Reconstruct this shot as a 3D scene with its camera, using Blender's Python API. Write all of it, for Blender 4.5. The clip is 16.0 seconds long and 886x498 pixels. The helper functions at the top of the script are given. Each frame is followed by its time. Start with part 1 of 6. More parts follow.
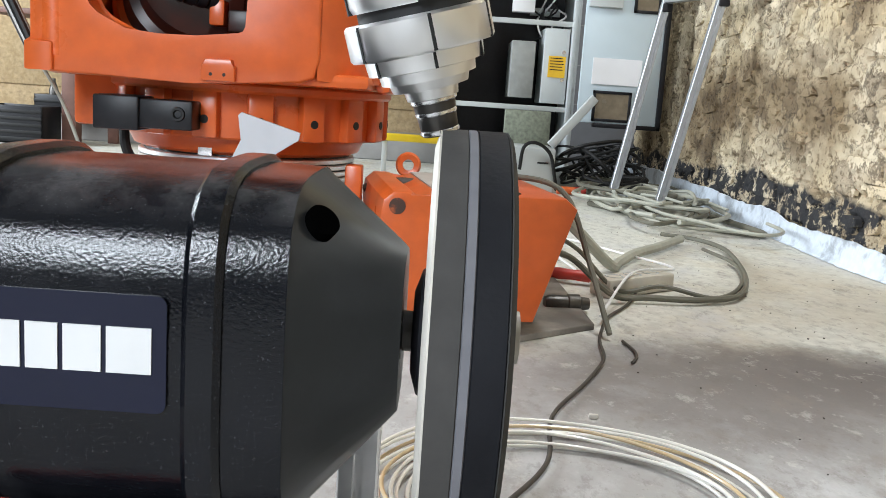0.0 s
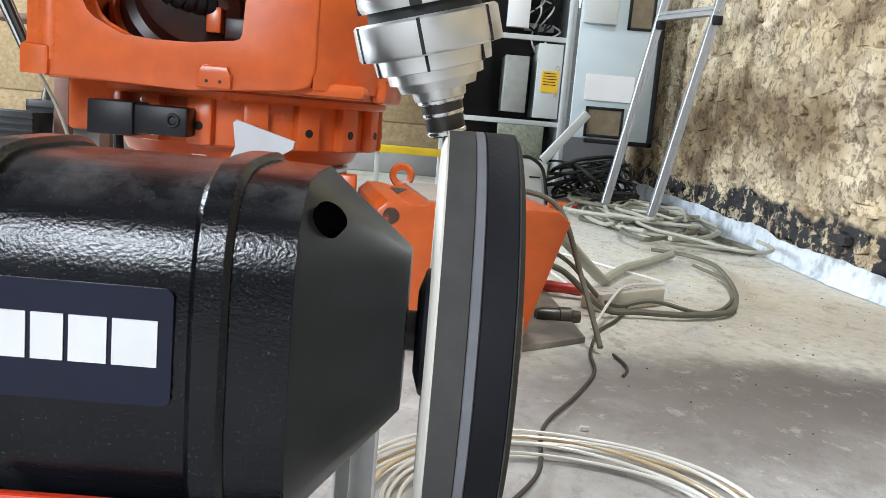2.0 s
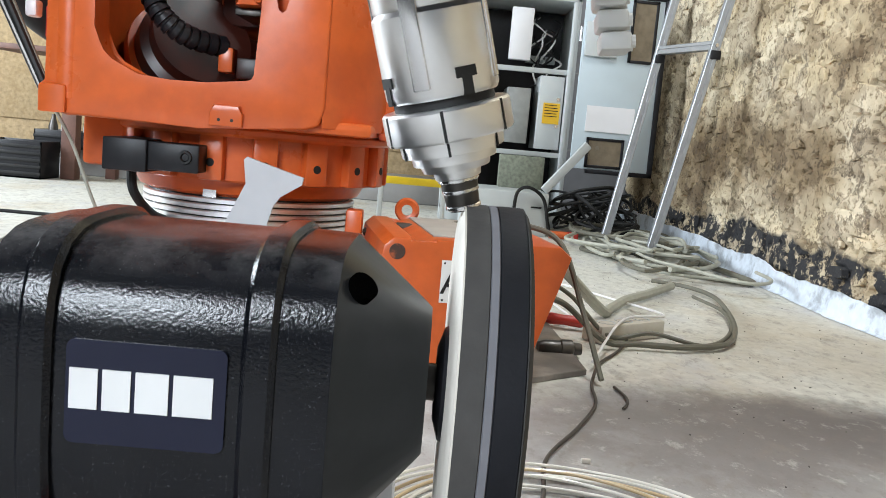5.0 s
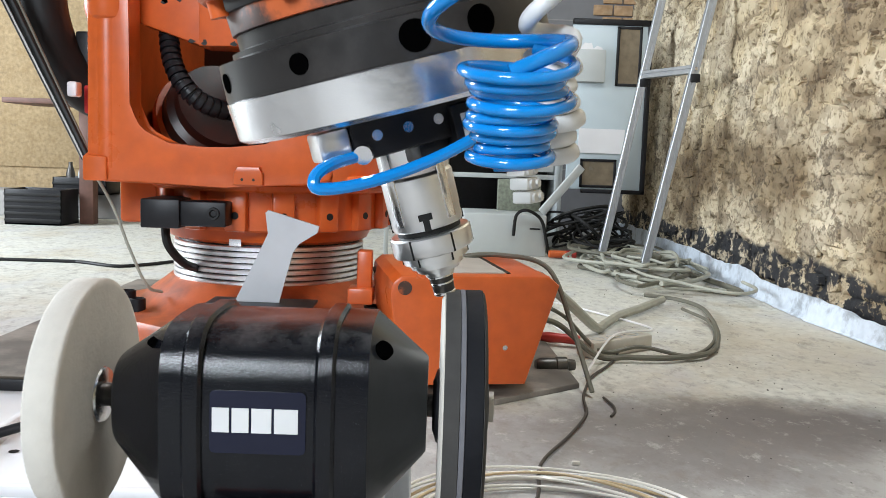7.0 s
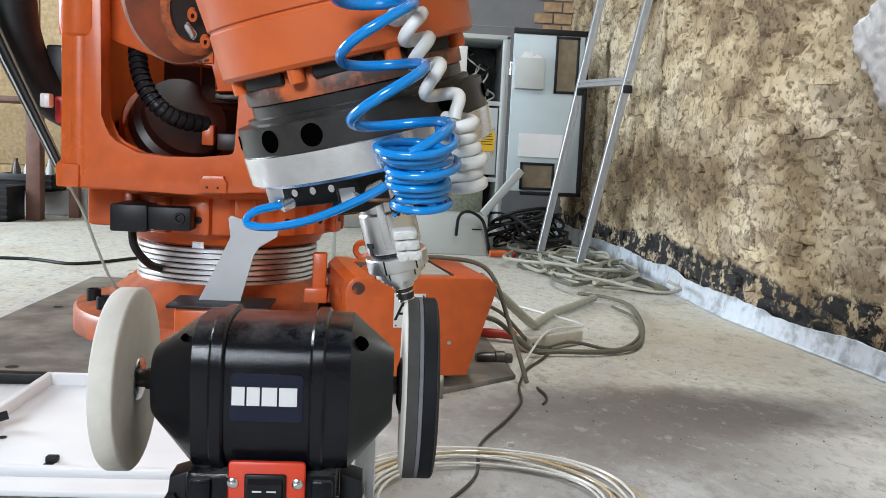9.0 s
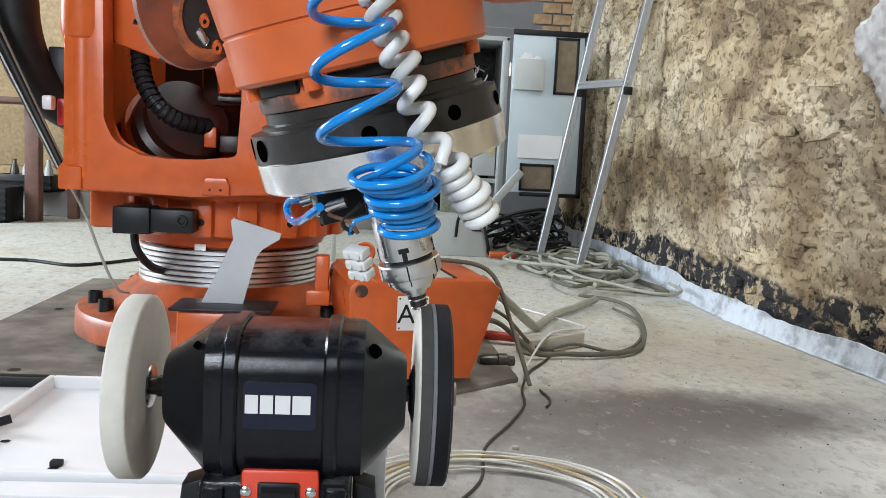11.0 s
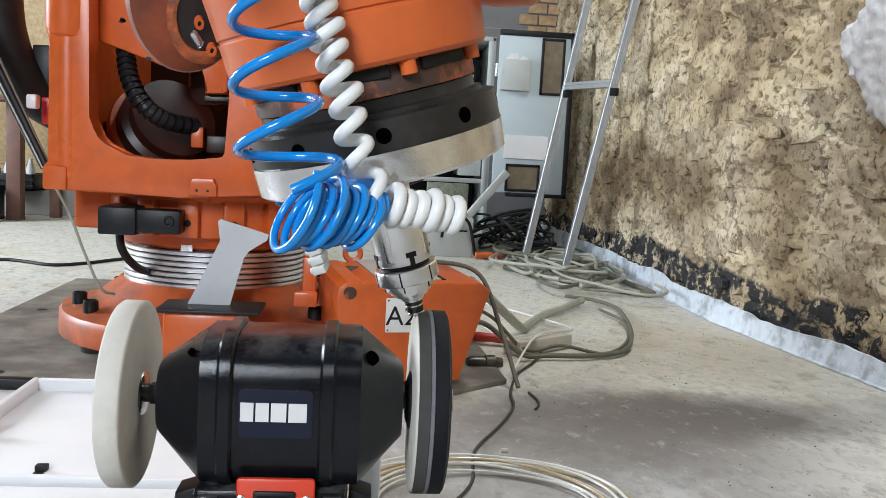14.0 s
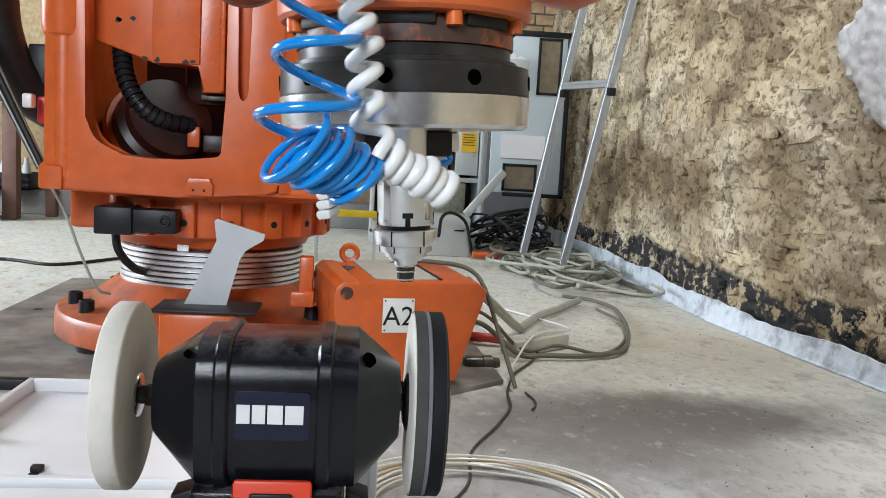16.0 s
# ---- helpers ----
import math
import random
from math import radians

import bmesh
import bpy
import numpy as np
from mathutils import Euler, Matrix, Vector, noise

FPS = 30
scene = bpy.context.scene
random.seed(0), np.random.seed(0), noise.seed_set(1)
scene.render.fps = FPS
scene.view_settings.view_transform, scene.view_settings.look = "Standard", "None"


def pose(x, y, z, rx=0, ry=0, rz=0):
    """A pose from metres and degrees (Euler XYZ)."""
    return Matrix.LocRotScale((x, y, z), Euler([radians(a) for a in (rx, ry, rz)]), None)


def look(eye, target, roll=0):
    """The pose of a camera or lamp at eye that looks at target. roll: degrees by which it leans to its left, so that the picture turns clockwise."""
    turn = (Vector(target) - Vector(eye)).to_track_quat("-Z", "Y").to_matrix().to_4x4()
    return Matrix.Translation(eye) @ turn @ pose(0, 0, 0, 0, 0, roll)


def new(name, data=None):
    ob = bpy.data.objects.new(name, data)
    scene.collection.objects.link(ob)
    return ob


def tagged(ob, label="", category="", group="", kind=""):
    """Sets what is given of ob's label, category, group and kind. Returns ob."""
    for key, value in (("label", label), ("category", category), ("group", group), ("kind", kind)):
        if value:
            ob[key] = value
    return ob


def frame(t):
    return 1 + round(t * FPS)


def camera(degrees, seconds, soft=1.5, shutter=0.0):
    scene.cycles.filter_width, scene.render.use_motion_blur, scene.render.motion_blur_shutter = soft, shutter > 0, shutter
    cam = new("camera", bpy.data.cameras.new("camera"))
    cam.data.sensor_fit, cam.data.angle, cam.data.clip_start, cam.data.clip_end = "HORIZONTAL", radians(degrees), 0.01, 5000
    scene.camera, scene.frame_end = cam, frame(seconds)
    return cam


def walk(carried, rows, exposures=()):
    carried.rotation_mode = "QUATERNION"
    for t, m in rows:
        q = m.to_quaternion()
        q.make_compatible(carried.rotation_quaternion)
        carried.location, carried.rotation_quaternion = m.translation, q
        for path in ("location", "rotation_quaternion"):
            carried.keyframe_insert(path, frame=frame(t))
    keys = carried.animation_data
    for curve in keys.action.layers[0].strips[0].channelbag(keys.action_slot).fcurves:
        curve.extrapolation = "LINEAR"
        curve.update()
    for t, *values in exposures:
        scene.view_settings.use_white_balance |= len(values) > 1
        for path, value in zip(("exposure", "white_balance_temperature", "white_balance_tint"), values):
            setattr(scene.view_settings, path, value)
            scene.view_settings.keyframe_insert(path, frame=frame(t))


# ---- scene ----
cam = camera(53.0, 16.0, soft=0.6, shutter=0.4)
PATH = [
    (0, (-0.0173, -0.3191, 0.4078), (0.0009, 1.6514, 0.0664), 3.91),
    (0.5, (-0.0171, -0.3177, 0.408), (0.0139, 1.6543, 0.076), 4.05),
    (1, (-0.0202, -0.3192, 0.4027), (0.0171, 1.6544, 0.0809), 4.48),
    (1.5, (-0.0239, -0.3208, 0.4019), (0.0157, 1.6546, 0.092), 4.95),
    (2, (-0.0223, -0.3214, 0.4029), (0.0168, 1.654, 0.093), 4.96),
    (2.5, (-0.0236, -0.322, 0.4055), (0.0167, 1.6533, 0.0944), 5.07),
    (3, (-0.0253, -0.3228, 0.4081), (0.0153, 1.6523, 0.0964), 5.02),
    (3.5, (-0.0284, -0.3273, 0.4082), (0.0115, 1.6481, 0.0978), 5.05),
    (4, (-0.0338, -0.3398, 0.4117), (0.0044, 1.6377, 0.1154), 5.07),
    (4.5, (-0.0339, -0.352, 0.4159), (0.0008, 1.6298, 0.1489), 5.07),
    (5, (-0.0308, -0.3586, 0.4224), (0.0013, 1.6253, 0.1707), 5.08),
    (5.2, (-0.0299, -0.3594, 0.4262), (0.0024, 1.6254, 0.1824), 5.06),
    (7.3, (-0.0238, -0.5958, 0.4891), (-0.012, 1.3926, 0.2748), 1.85),
    (7.5, (-0.0374, -0.6172, 0.4922), (-0.0183, 1.3705, 0.2716), 2.77),
    (8, (-0.0452, -0.6747, 0.5018), (0.01, 1.3123, 0.2809), 2.42),
    (8.5, (-0.0469, -0.7113, 0.5122), (0.0685, 1.2733, 0.2927), 2.68),
    (9, (-0.0428, -0.7305, 0.5188), (0.1007, 1.2523, 0.2998), 2.79),
    (11.5, (-0.0664, -0.7226, 0.5235), (0.0848, 1.2597, 0.3052), 2.87),
    (12, (-0.0757, -0.7177, 0.5219), (0.0772, 1.2644, 0.3031), 2.95),
    (12.5, (-0.0726, -0.7168, 0.5238), (0.0849, 1.265, 0.3053), 2.97),
    (13, (-0.0686, -0.7161, 0.5247), (0.1053, 1.2644, 0.307), 3.01),
    (13.5, (-0.0698, -0.7189, 0.5251), (0.1102, 1.261, 0.3072), 3.03),
    (14, (-0.0665, -0.7185, 0.5274), (0.1199, 1.2608, 0.3091), 3.08),
    (14.5, (-0.0664, -0.7207, 0.5298), (0.1221, 1.2583, 0.3106), 3.12),
    (15, (-0.0683, -0.7188, 0.5284), (0.121, 1.2601, 0.3095), 3.14),
    (15.5, (-0.0691, -0.7175, 0.528), (0.1224, 1.2613, 0.3093), 3.16),
    (16, (-0.0669, -0.7151, 0.5285), (0.1269, 1.2633, 0.3093), 3.16),
]
walk(cam, [(t, look(eye, target, roll)) for t, eye, target, roll in PATH], exposures=[(0.0, 0.15), (5.0, 0.09), (7.5, -0.07), (9.0, -0.2), (16.0, -0.24)])

# ---- world and light ----
world = bpy.data.worlds.new("sky")
scene.world = world
world.use_nodes = True
wn = world.node_tree
sky = wn.nodes.new("ShaderNodeTexSky")
sky.sky_type, sky.sun_disc = "NISHITA", False
sky.sun_elevation, sky.sun_rotation = radians(50), radians(200)
wn.nodes["Background"].inputs[1].default_value = 0.1
wn.links.new(sky.outputs[0], wn.nodes["Background"].inputs[0])


def area_lamp(name, m, w, h, power, colour=(1, 1, 1)):
    data = bpy.data.lights.new(name, "AREA")
    data.shape, data.size, data.size_y, data.energy, data.color = "RECTANGLE", w, h, power, colour
    ob = new(name, data)
    ob.matrix_world = m
    return ob


# daylight through a tall window to the west and a high window in the south wall; a ceiling tube over the bench
area_lamp("window_daylight", look((-4.5, 2.7, 1.75), (0, 2.2, 0.7)), 1.7, 1.7, 312, (0.91, 1.0, 1.09))
area_lamp("south_window_daylight", look((-1.35, -3.1, 1.95), (-0.1, 0, 0.7)), 1.3, 0.95, 155, (0.91, 1.0, 1.09))
area_lamp("ceiling_tube", look((0.6, 1.3, 3.1), (0.7, 1.3, 0)), 1.5, 0.12, 54, (0.95, 1.0, 1.02))

# ---- materials ----
def mat(name, colour, rough=0.6, metal=0.0, var=0.12, scale=20.0, bump=0.0, bump_scale=80.0, second=None, second_amount=0.5, second_scale=3.0, coat=0.0, spec=0.5, edge=(0.48, 0.72)):
    """A surface with a fine grain, a broad stain and relief."""
    m = bpy.data.materials.new(name)
    m.use_nodes = True
    nt = m.node_tree
    n, l = nt.nodes, nt.links
    b = n["Principled BSDF"]
    co = n.new("ShaderNodeTexCoord")
    fine = n.new("ShaderNodeTexNoise")
    fine.inputs["Scale"].default_value, fine.inputs["Detail"].default_value = scale, 6
    broad = n.new("ShaderNodeTexNoise")
    broad.inputs["Scale"].default_value, broad.inputs["Detail"].default_value = second_scale, 8
    broad.inputs["Roughness"].default_value = 0.65
    for t in (fine, broad):
        l.new(co.outputs["Object"], t.inputs["Vector"])
    r1 = n.new("ShaderNodeValToRGB")
    lo, hi = [tuple(max(0, c * k) for c in colour[:3]) + (1,) for k in (1 - var, 1 + var)]
    r1.color_ramp.elements[0].position, r1.color_ramp.elements[1].position = 0.3, 0.7
    r1.color_ramp.elements[0].color, r1.color_ramp.elements[1].color = lo, hi
    l.new(fine.outputs["Fac"], r1.inputs[0])
    last = r1.outputs[0]
    if second:
        r2 = n.new("ShaderNodeValToRGB")
        r2.color_ramp.elements[0].position, r2.color_ramp.elements[1].position = edge
        r2.color_ramp.elements[0].color, r2.color_ramp.elements[1].color = (0, 0, 0, 1), (second_amount,) * 3 + (1,)
        l.new(broad.outputs["Fac"], r2.inputs[0])
        mx = n.new("ShaderNodeMixRGB")
        mx.inputs[2].default_value = (*second, 1)
        l.new(r2.outputs[0], mx.inputs[0])
        l.new(last, mx.inputs[1])
        last = mx.outputs[0]
    l.new(last, b.inputs["Base Color"])
    rr = n.new("ShaderNodeMapRange")
    rr.inputs["To Min"].default_value, rr.inputs["To Max"].default_value = max(0.03, rough - 0.1), min(1, rough + 0.1)
    l.new(broad.outputs["Fac"], rr.inputs["Value"])
    l.new(rr.outputs[0], b.inputs["Roughness"])
    b.inputs["Metallic"].default_value = metal
    b.inputs["Coat Weight"].default_value = coat
    b.inputs["Specular IOR Level"].default_value = spec
    if bump:
        bn = n.new("ShaderNodeTexNoise")
        bn.inputs["Scale"].default_value, bn.inputs["Detail"].default_value = bump_scale, 4
        l.new(co.outputs["Object"], bn.inputs["Vector"])
        bp = n.new("ShaderNodeBump")
        bp.inputs["Strength"].default_value, bp.inputs["Distance"].default_value = bump, 0.004
        l.new(bn.outputs["Fac"], bp.inputs["Height"])
        l.new(bp.outputs["Normal"], b.inputs["Normal"])
    return m


ORANGE = mat("orange_paint", (0.6, 0.112, 0.022), 0.3, var=0.08, scale=30, bump=0.05, second=(0.36, 0.06, 0.018), second_amount=0.45, second_scale=6)
ORANGE_DIRTY = mat("grimy_orange_paint", (0.46, 0.09, 0.022), 0.42, var=0.12, scale=24, bump=0.06, second=(0.13, 0.04, 0.022), second_amount=0.8, second_scale=9, edge=(0.4, 0.66))
ORANGE_WORN = mat("worn_orange_paint", (0.5, 0.11, 0.03), 0.45, var=0.1, scale=30, bump=0.05, second=(0.035, 0.026, 0.022), second_amount=0.95, second_scale=16, edge=(0.4, 0.52))
BLACK = mat("black_enamel", (0.0045, 0.005, 0.007), 0.17, var=0.2, scale=60, bump=0.1, bump_scale=800, second=(0.022, 0.022, 0.025), second_amount=0.25, second_scale=16, spec=0.33)
BLACK_PLAIN = mat("black_plastic", (0.009, 0.009, 0.011), 0.42, var=0.2, scale=60, spec=0.3)
GREY_DARK = mat("burnished_steel", (0.07, 0.065, 0.06), 0.36, metal=0.8, var=0.2, scale=25, second=(0.2, 0.19, 0.18), second_amount=0.5, second_scale=9)
STEEL = mat("bright_steel", (0.75, 0.75, 0.76), 0.2, metal=1.0, var=0.06, scale=40)
ALU = mat("brushed_aluminium", (0.78, 0.78, 0.79), 0.32, metal=1.0, var=0.06, scale=90)
TURNED = mat("turned_aluminium", (0.86, 0.86, 0.87), 0.24, metal=1.0, var=0.1, scale=24, bump=0.12, bump_scale=60, second=(0.6, 0.6, 0.61), second_amount=0.6, second_scale=30)
FRAME_ALU = mat("dull_aluminium_profile", (0.42, 0.44, 0.46), 0.42, metal=0.7, var=0.08, scale=40)
WHITE_PAINT = mat("white_paint", (0.78, 0.78, 0.8), 0.35, var=0.03, scale=8)
FELT = mat("white_felt", (0.6, 0.57, 0.515), 0.95, var=0.05, scale=60, bump=0.15, bump_scale=300, spec=0.1)
PLATE = mat("rusty_steel_plate", (0.135, 0.12, 0.105), 0.65, metal=0.1, var=0.15, scale=10, bump=0.05, second=(0.3, 0.27, 0.23), second_amount=0.85, second_scale=6, edge=(0.42, 0.62))
GREY_CAB = mat("light_grey_enamel", (0.5, 0.53, 0.53), 0.45, var=0.04, scale=10)
BLUE_GREY = mat("pale_blue_enamel", (0.5, 0.58, 0.62), 0.4, var=0.04, scale=5)
BLUE_HOSE = mat("blue_polyurethane", (0.003, 0.22, 0.62), 0.16, var=0.05, scale=20, coat=0.4)
WHITE_HOSE = mat("white_polyurethane", (0.75, 0.75, 0.74), 0.35, var=0.04, scale=30)
PALE_CABLE = mat("pale_cable_sheath", (0.36, 0.36, 0.3), 0.55, var=0.1, scale=30)
CABLE_GREY = mat("grey_cable_sheath", (0.13, 0.125, 0.095), 0.55, var=0.1, scale=30)
# black for rubber, and for the painted shade of slots and holes
CABLE_AND_SHADE_BLACK = mat("black_rubber_and_shade", (0.012, 0.012, 0.012), 0.55, var=0.2, scale=30, spec=0.3)
CABLE_BROWN = mat("dusty_brown_cable", (0.05, 0.042, 0.034), 0.65, var=0.15, scale=40)


def dust(m, scale=1500.0, colour=(0.12, 0.12, 0.125), low=0.68, high=0.76):
    """Fine pale specks of grinding dust on a dark surface."""
    n, l = m.node_tree.nodes, m.node_tree.links
    b = n["Principled BSDF"]
    before = b.inputs["Base Color"].links[0].from_socket
    co = n.new("ShaderNodeTexCoord")
    t = n.new("ShaderNodeTexNoise")
    t.inputs["Scale"].default_value, t.inputs["Detail"].default_value = scale, 2
    l.new(co.outputs["Object"], t.inputs["Vector"])
    r = n.new("ShaderNodeValToRGB")
    r.color_ramp.elements[0].position, r.color_ramp.elements[1].position = low, high
    l.new(t.outputs["Fac"], r.inputs[0])
    mx = n.new("ShaderNodeMixRGB")
    mx.inputs[2].default_value = (*colour, 1)
    l.new(r.outputs[0], mx.inputs[0])
    l.new(before, mx.inputs[1])
    l.new(mx.outputs[0], b.inputs["Base Color"])


def settled(m, colour, amount):
    """A film of dust lying in patches on what faces up."""
    n, l = m.node_tree.nodes, m.node_tree.links
    b = n["Principled BSDF"]
    geo, co = n.new("ShaderNodeNewGeometry"), n.new("ShaderNodeTexCoord")
    sep = n.new("ShaderNodeSeparateXYZ")
    l.new(geo.outputs["Normal"], sep.inputs[0])
    t = n.new("ShaderNodeTexNoise")
    t.inputs["Scale"].default_value, t.inputs["Detail"].default_value, t.inputs["Roughness"].default_value = 34, 8, 0.7
    l.new(co.outputs["Object"], t.inputs["Vector"])
    up, patch, both = n.new("ShaderNodeMapRange"), n.new("ShaderNodeMapRange"), n.new("ShaderNodeMath")
    up.inputs["From Min"].default_value, up.inputs["From Max"].default_value, up.inputs["To Max"].default_value = 0.55, 0.98, amount
    patch.inputs["From Min"].default_value, patch.inputs["From Max"].default_value = 0.38, 0.62
    both.operation = "MULTIPLY"
    l.new(sep.outputs["Z"], up.inputs["Value"])
    l.new(t.outputs["Fac"], patch.inputs["Value"])
    l.new(up.outputs[0], both.inputs[0])
    l.new(patch.outputs[0], both.inputs[1])
    mx = n.new("ShaderNodeMixRGB")
    mx.inputs[2].default_value = (*colour, 1)
    l.new(both.outputs[0], mx.inputs[0])
    l.new(b.inputs["Base Color"].links[0].from_socket, mx.inputs[1])
    l.new(mx.outputs[0], b.inputs["Base Color"])


dust(BLACK, 1300.0, (0.075, 0.075, 0.08), 0.67, 0.78)
settled(BLACK, (0.15, 0.145, 0.145), 0.5)


# ---- shaping helpers ----
def part(name, bm, material, parent=None, label="", smooth=True, angle=35):
    me = bpy.data.meshes.new(name)
    bmesh.ops.recalc_face_normals(bm, faces=bm.faces)
    bm.to_mesh(me)
    bm.free()
    for m in material if isinstance(material, (list, tuple)) else [material]:
        me.materials.append(m)
    if smooth:
        me.shade_smooth()
        me.set_sharp_from_angle(angle=radians(angle))
    ob = new(name, me)
    if parent:
        ob.parent = parent
    if label:
        tagged(ob, label)
    return ob


def thing(name, label, category, m=None, group="", kind=""):
    ob = new(name)
    ob.empty_display_size = 0.05
    if m is not None:
        ob.matrix_world = m
    return tagged(ob, label, category, group, kind)


def box(bm, lo, hi, bevel=0.0, m=None, segments=2):
    made = bmesh.ops.create_cube(bm, size=1)["verts"]
    for v in made:
        v.co = Vector([lo[k] + (v.co[k] + 0.5) * (hi[k] - lo[k]) for k in range(3)])
    if bevel:
        edges = list({e for v in made for e in v.link_edges})
        out = bmesh.ops.bevel(bm, geom=edges, offset=bevel, segments=segments, affect="EDGES", profile=0.5)
        made = list({v for f in out["faces"] for v in f.verts} | {v for v in made if v.is_valid})
    if m is not None:
        bmesh.ops.transform(bm, matrix=m, verts=made)
    return made


def prism(bm, outline, lo, hi, axis="z", bevel=0.0, m=None):
    """A closed outline of 2D points, drawn out along an axis: xy for z, yz for x, xz for y."""
    def place(a, b, c):
        return {"z": (a, b, c), "x": (c, a, b), "y": (a, c, b)}[axis]
    rings = [[bm.verts.new(place(a, b, c)) for a, b in outline] for c in (lo, hi)]
    n = len(outline)
    for k in range(n):
        bm.faces.new((rings[0][k], rings[0][(k + 1) % n], rings[1][(k + 1) % n], rings[1][k]))
    caps = [bm.faces.new(rings[0]), bm.faces.new(rings[1][::-1])]
    made = rings[0] + rings[1]
    if bevel:
        edges = list({e for f in caps for e in f.edges})
        out = bmesh.ops.bevel(bm, geom=edges, offset=bevel, segments=2, affect="EDGES", profile=0.5)
        made = list({v for f in out["faces"] for v in f.verts} | {v for v in made if v.is_valid})
    if m is not None:
        bmesh.ops.transform(bm, matrix=m, verts=made)
    return made


def lathe(bm, profile, m=None, steps=48, a0=0.0, a1=360.0):
    """Profile of (radius, height), turned round z."""
    full = abs(a1 - a0) >= 359.9
    count = steps if full else steps + 1
    rings = []
    for r, z in profile:
        if r < 1e-6:
            rings.append([bm.verts.new((0, 0, z))])
        else:
            rings.append([bm.verts.new((r * math.cos(a), r * math.sin(a), z)) for a in (radians(a0 + (a1 - a0) * k / steps) for k in range(count))])
    for p, q in zip(rings, rings[1:]):
        for k in range(steps):
            j = (k + 1) % count
            quad = [p[k % len(p)], p[j % len(p)], q[j % len(q)], q[k % len(q)]]
            quad = list(dict.fromkeys(quad))
            if len(quad) > 2:
                bm.faces.new(quad)
    made = [v for r in rings for v in r]
    if m is not None:
        bmesh.ops.transform(bm, matrix=m, verts=made)
    return made


def rod(bm, a, b, r, steps=16, r2=None):
    a, b = Vector(a), Vector(b)
    m = Matrix.Translation(a) @ (b - a).to_track_quat("Z", "Y").to_matrix().to_4x4()
    d = (b - a).length
    return lathe(bm, [(0, 0), (r, 0), (r2 or r, d), (0, d)], m, steps)


def smooth_path(points, per=8):
    """A soft curve through the points (Catmull-Rom)."""
    p = [Vector(v) for v in points]
    p = [2 * p[0] - p[1]] + p + [2 * p[-1] - p[-2]]
    out = []
    for a, b, c, d in zip(p, p[1:], p[2:], p[3:]):
        for k in range(per):
            t = k / per
            out.append(0.5 * (2 * b + (c - a) * t + (2 * a - 5 * b + 4 * c - d) * t * t + (3 * b - a - 3 * c + d) * t ** 3))
    return out + [p[-2]]


def tube(bm, path, r, sides=10, caps=True):
    """A round tube along a list of points."""
    path = [Vector(v) for v in path]
    tang = [(path[min(i + 1, len(path) - 1)] - path[max(i - 1, 0)]).normalized() for i in range(len(path))]
    side = tang[0].orthogonal().normalized()
    rings = []
    radii = r if isinstance(r, list) else [r] * len(path)
    for p, t, r in zip(path, tang, radii):
        side = (side - t * side.dot(t)).normalized()
        up = t.cross(side)
        rings.append([bm.verts.new(p + r * (math.cos(a) * side + math.sin(a) * up)) for a in (2 * math.pi * k / sides for k in range(sides))])
    for p, q in zip(rings, rings[1:]):
        for k in range(sides):
            bm.faces.new((p[k], p[(k + 1) % sides], q[(k + 1) % sides], q[k]))
    if caps:
        bm.faces.new(rings[0][::-1])
        bm.faces.new(rings[-1])


def mesh(shape, *args, **kw):
    bm = bmesh.new()
    shape(bm, *args, **kw)
    return bm


# ---- the room ----
WALL_X, BACK_Y, FRONT_Y, LEFT_X, TOP = 1.2, 5.3, -3.2, -4.6, 3.2


def wall_x(y):
    """The face of the old wall is not straight: it falls back a little towards the near end."""
    return WALL_X + 0.09 * min(1.15, max(0, (2.15 - y) / 0.75))


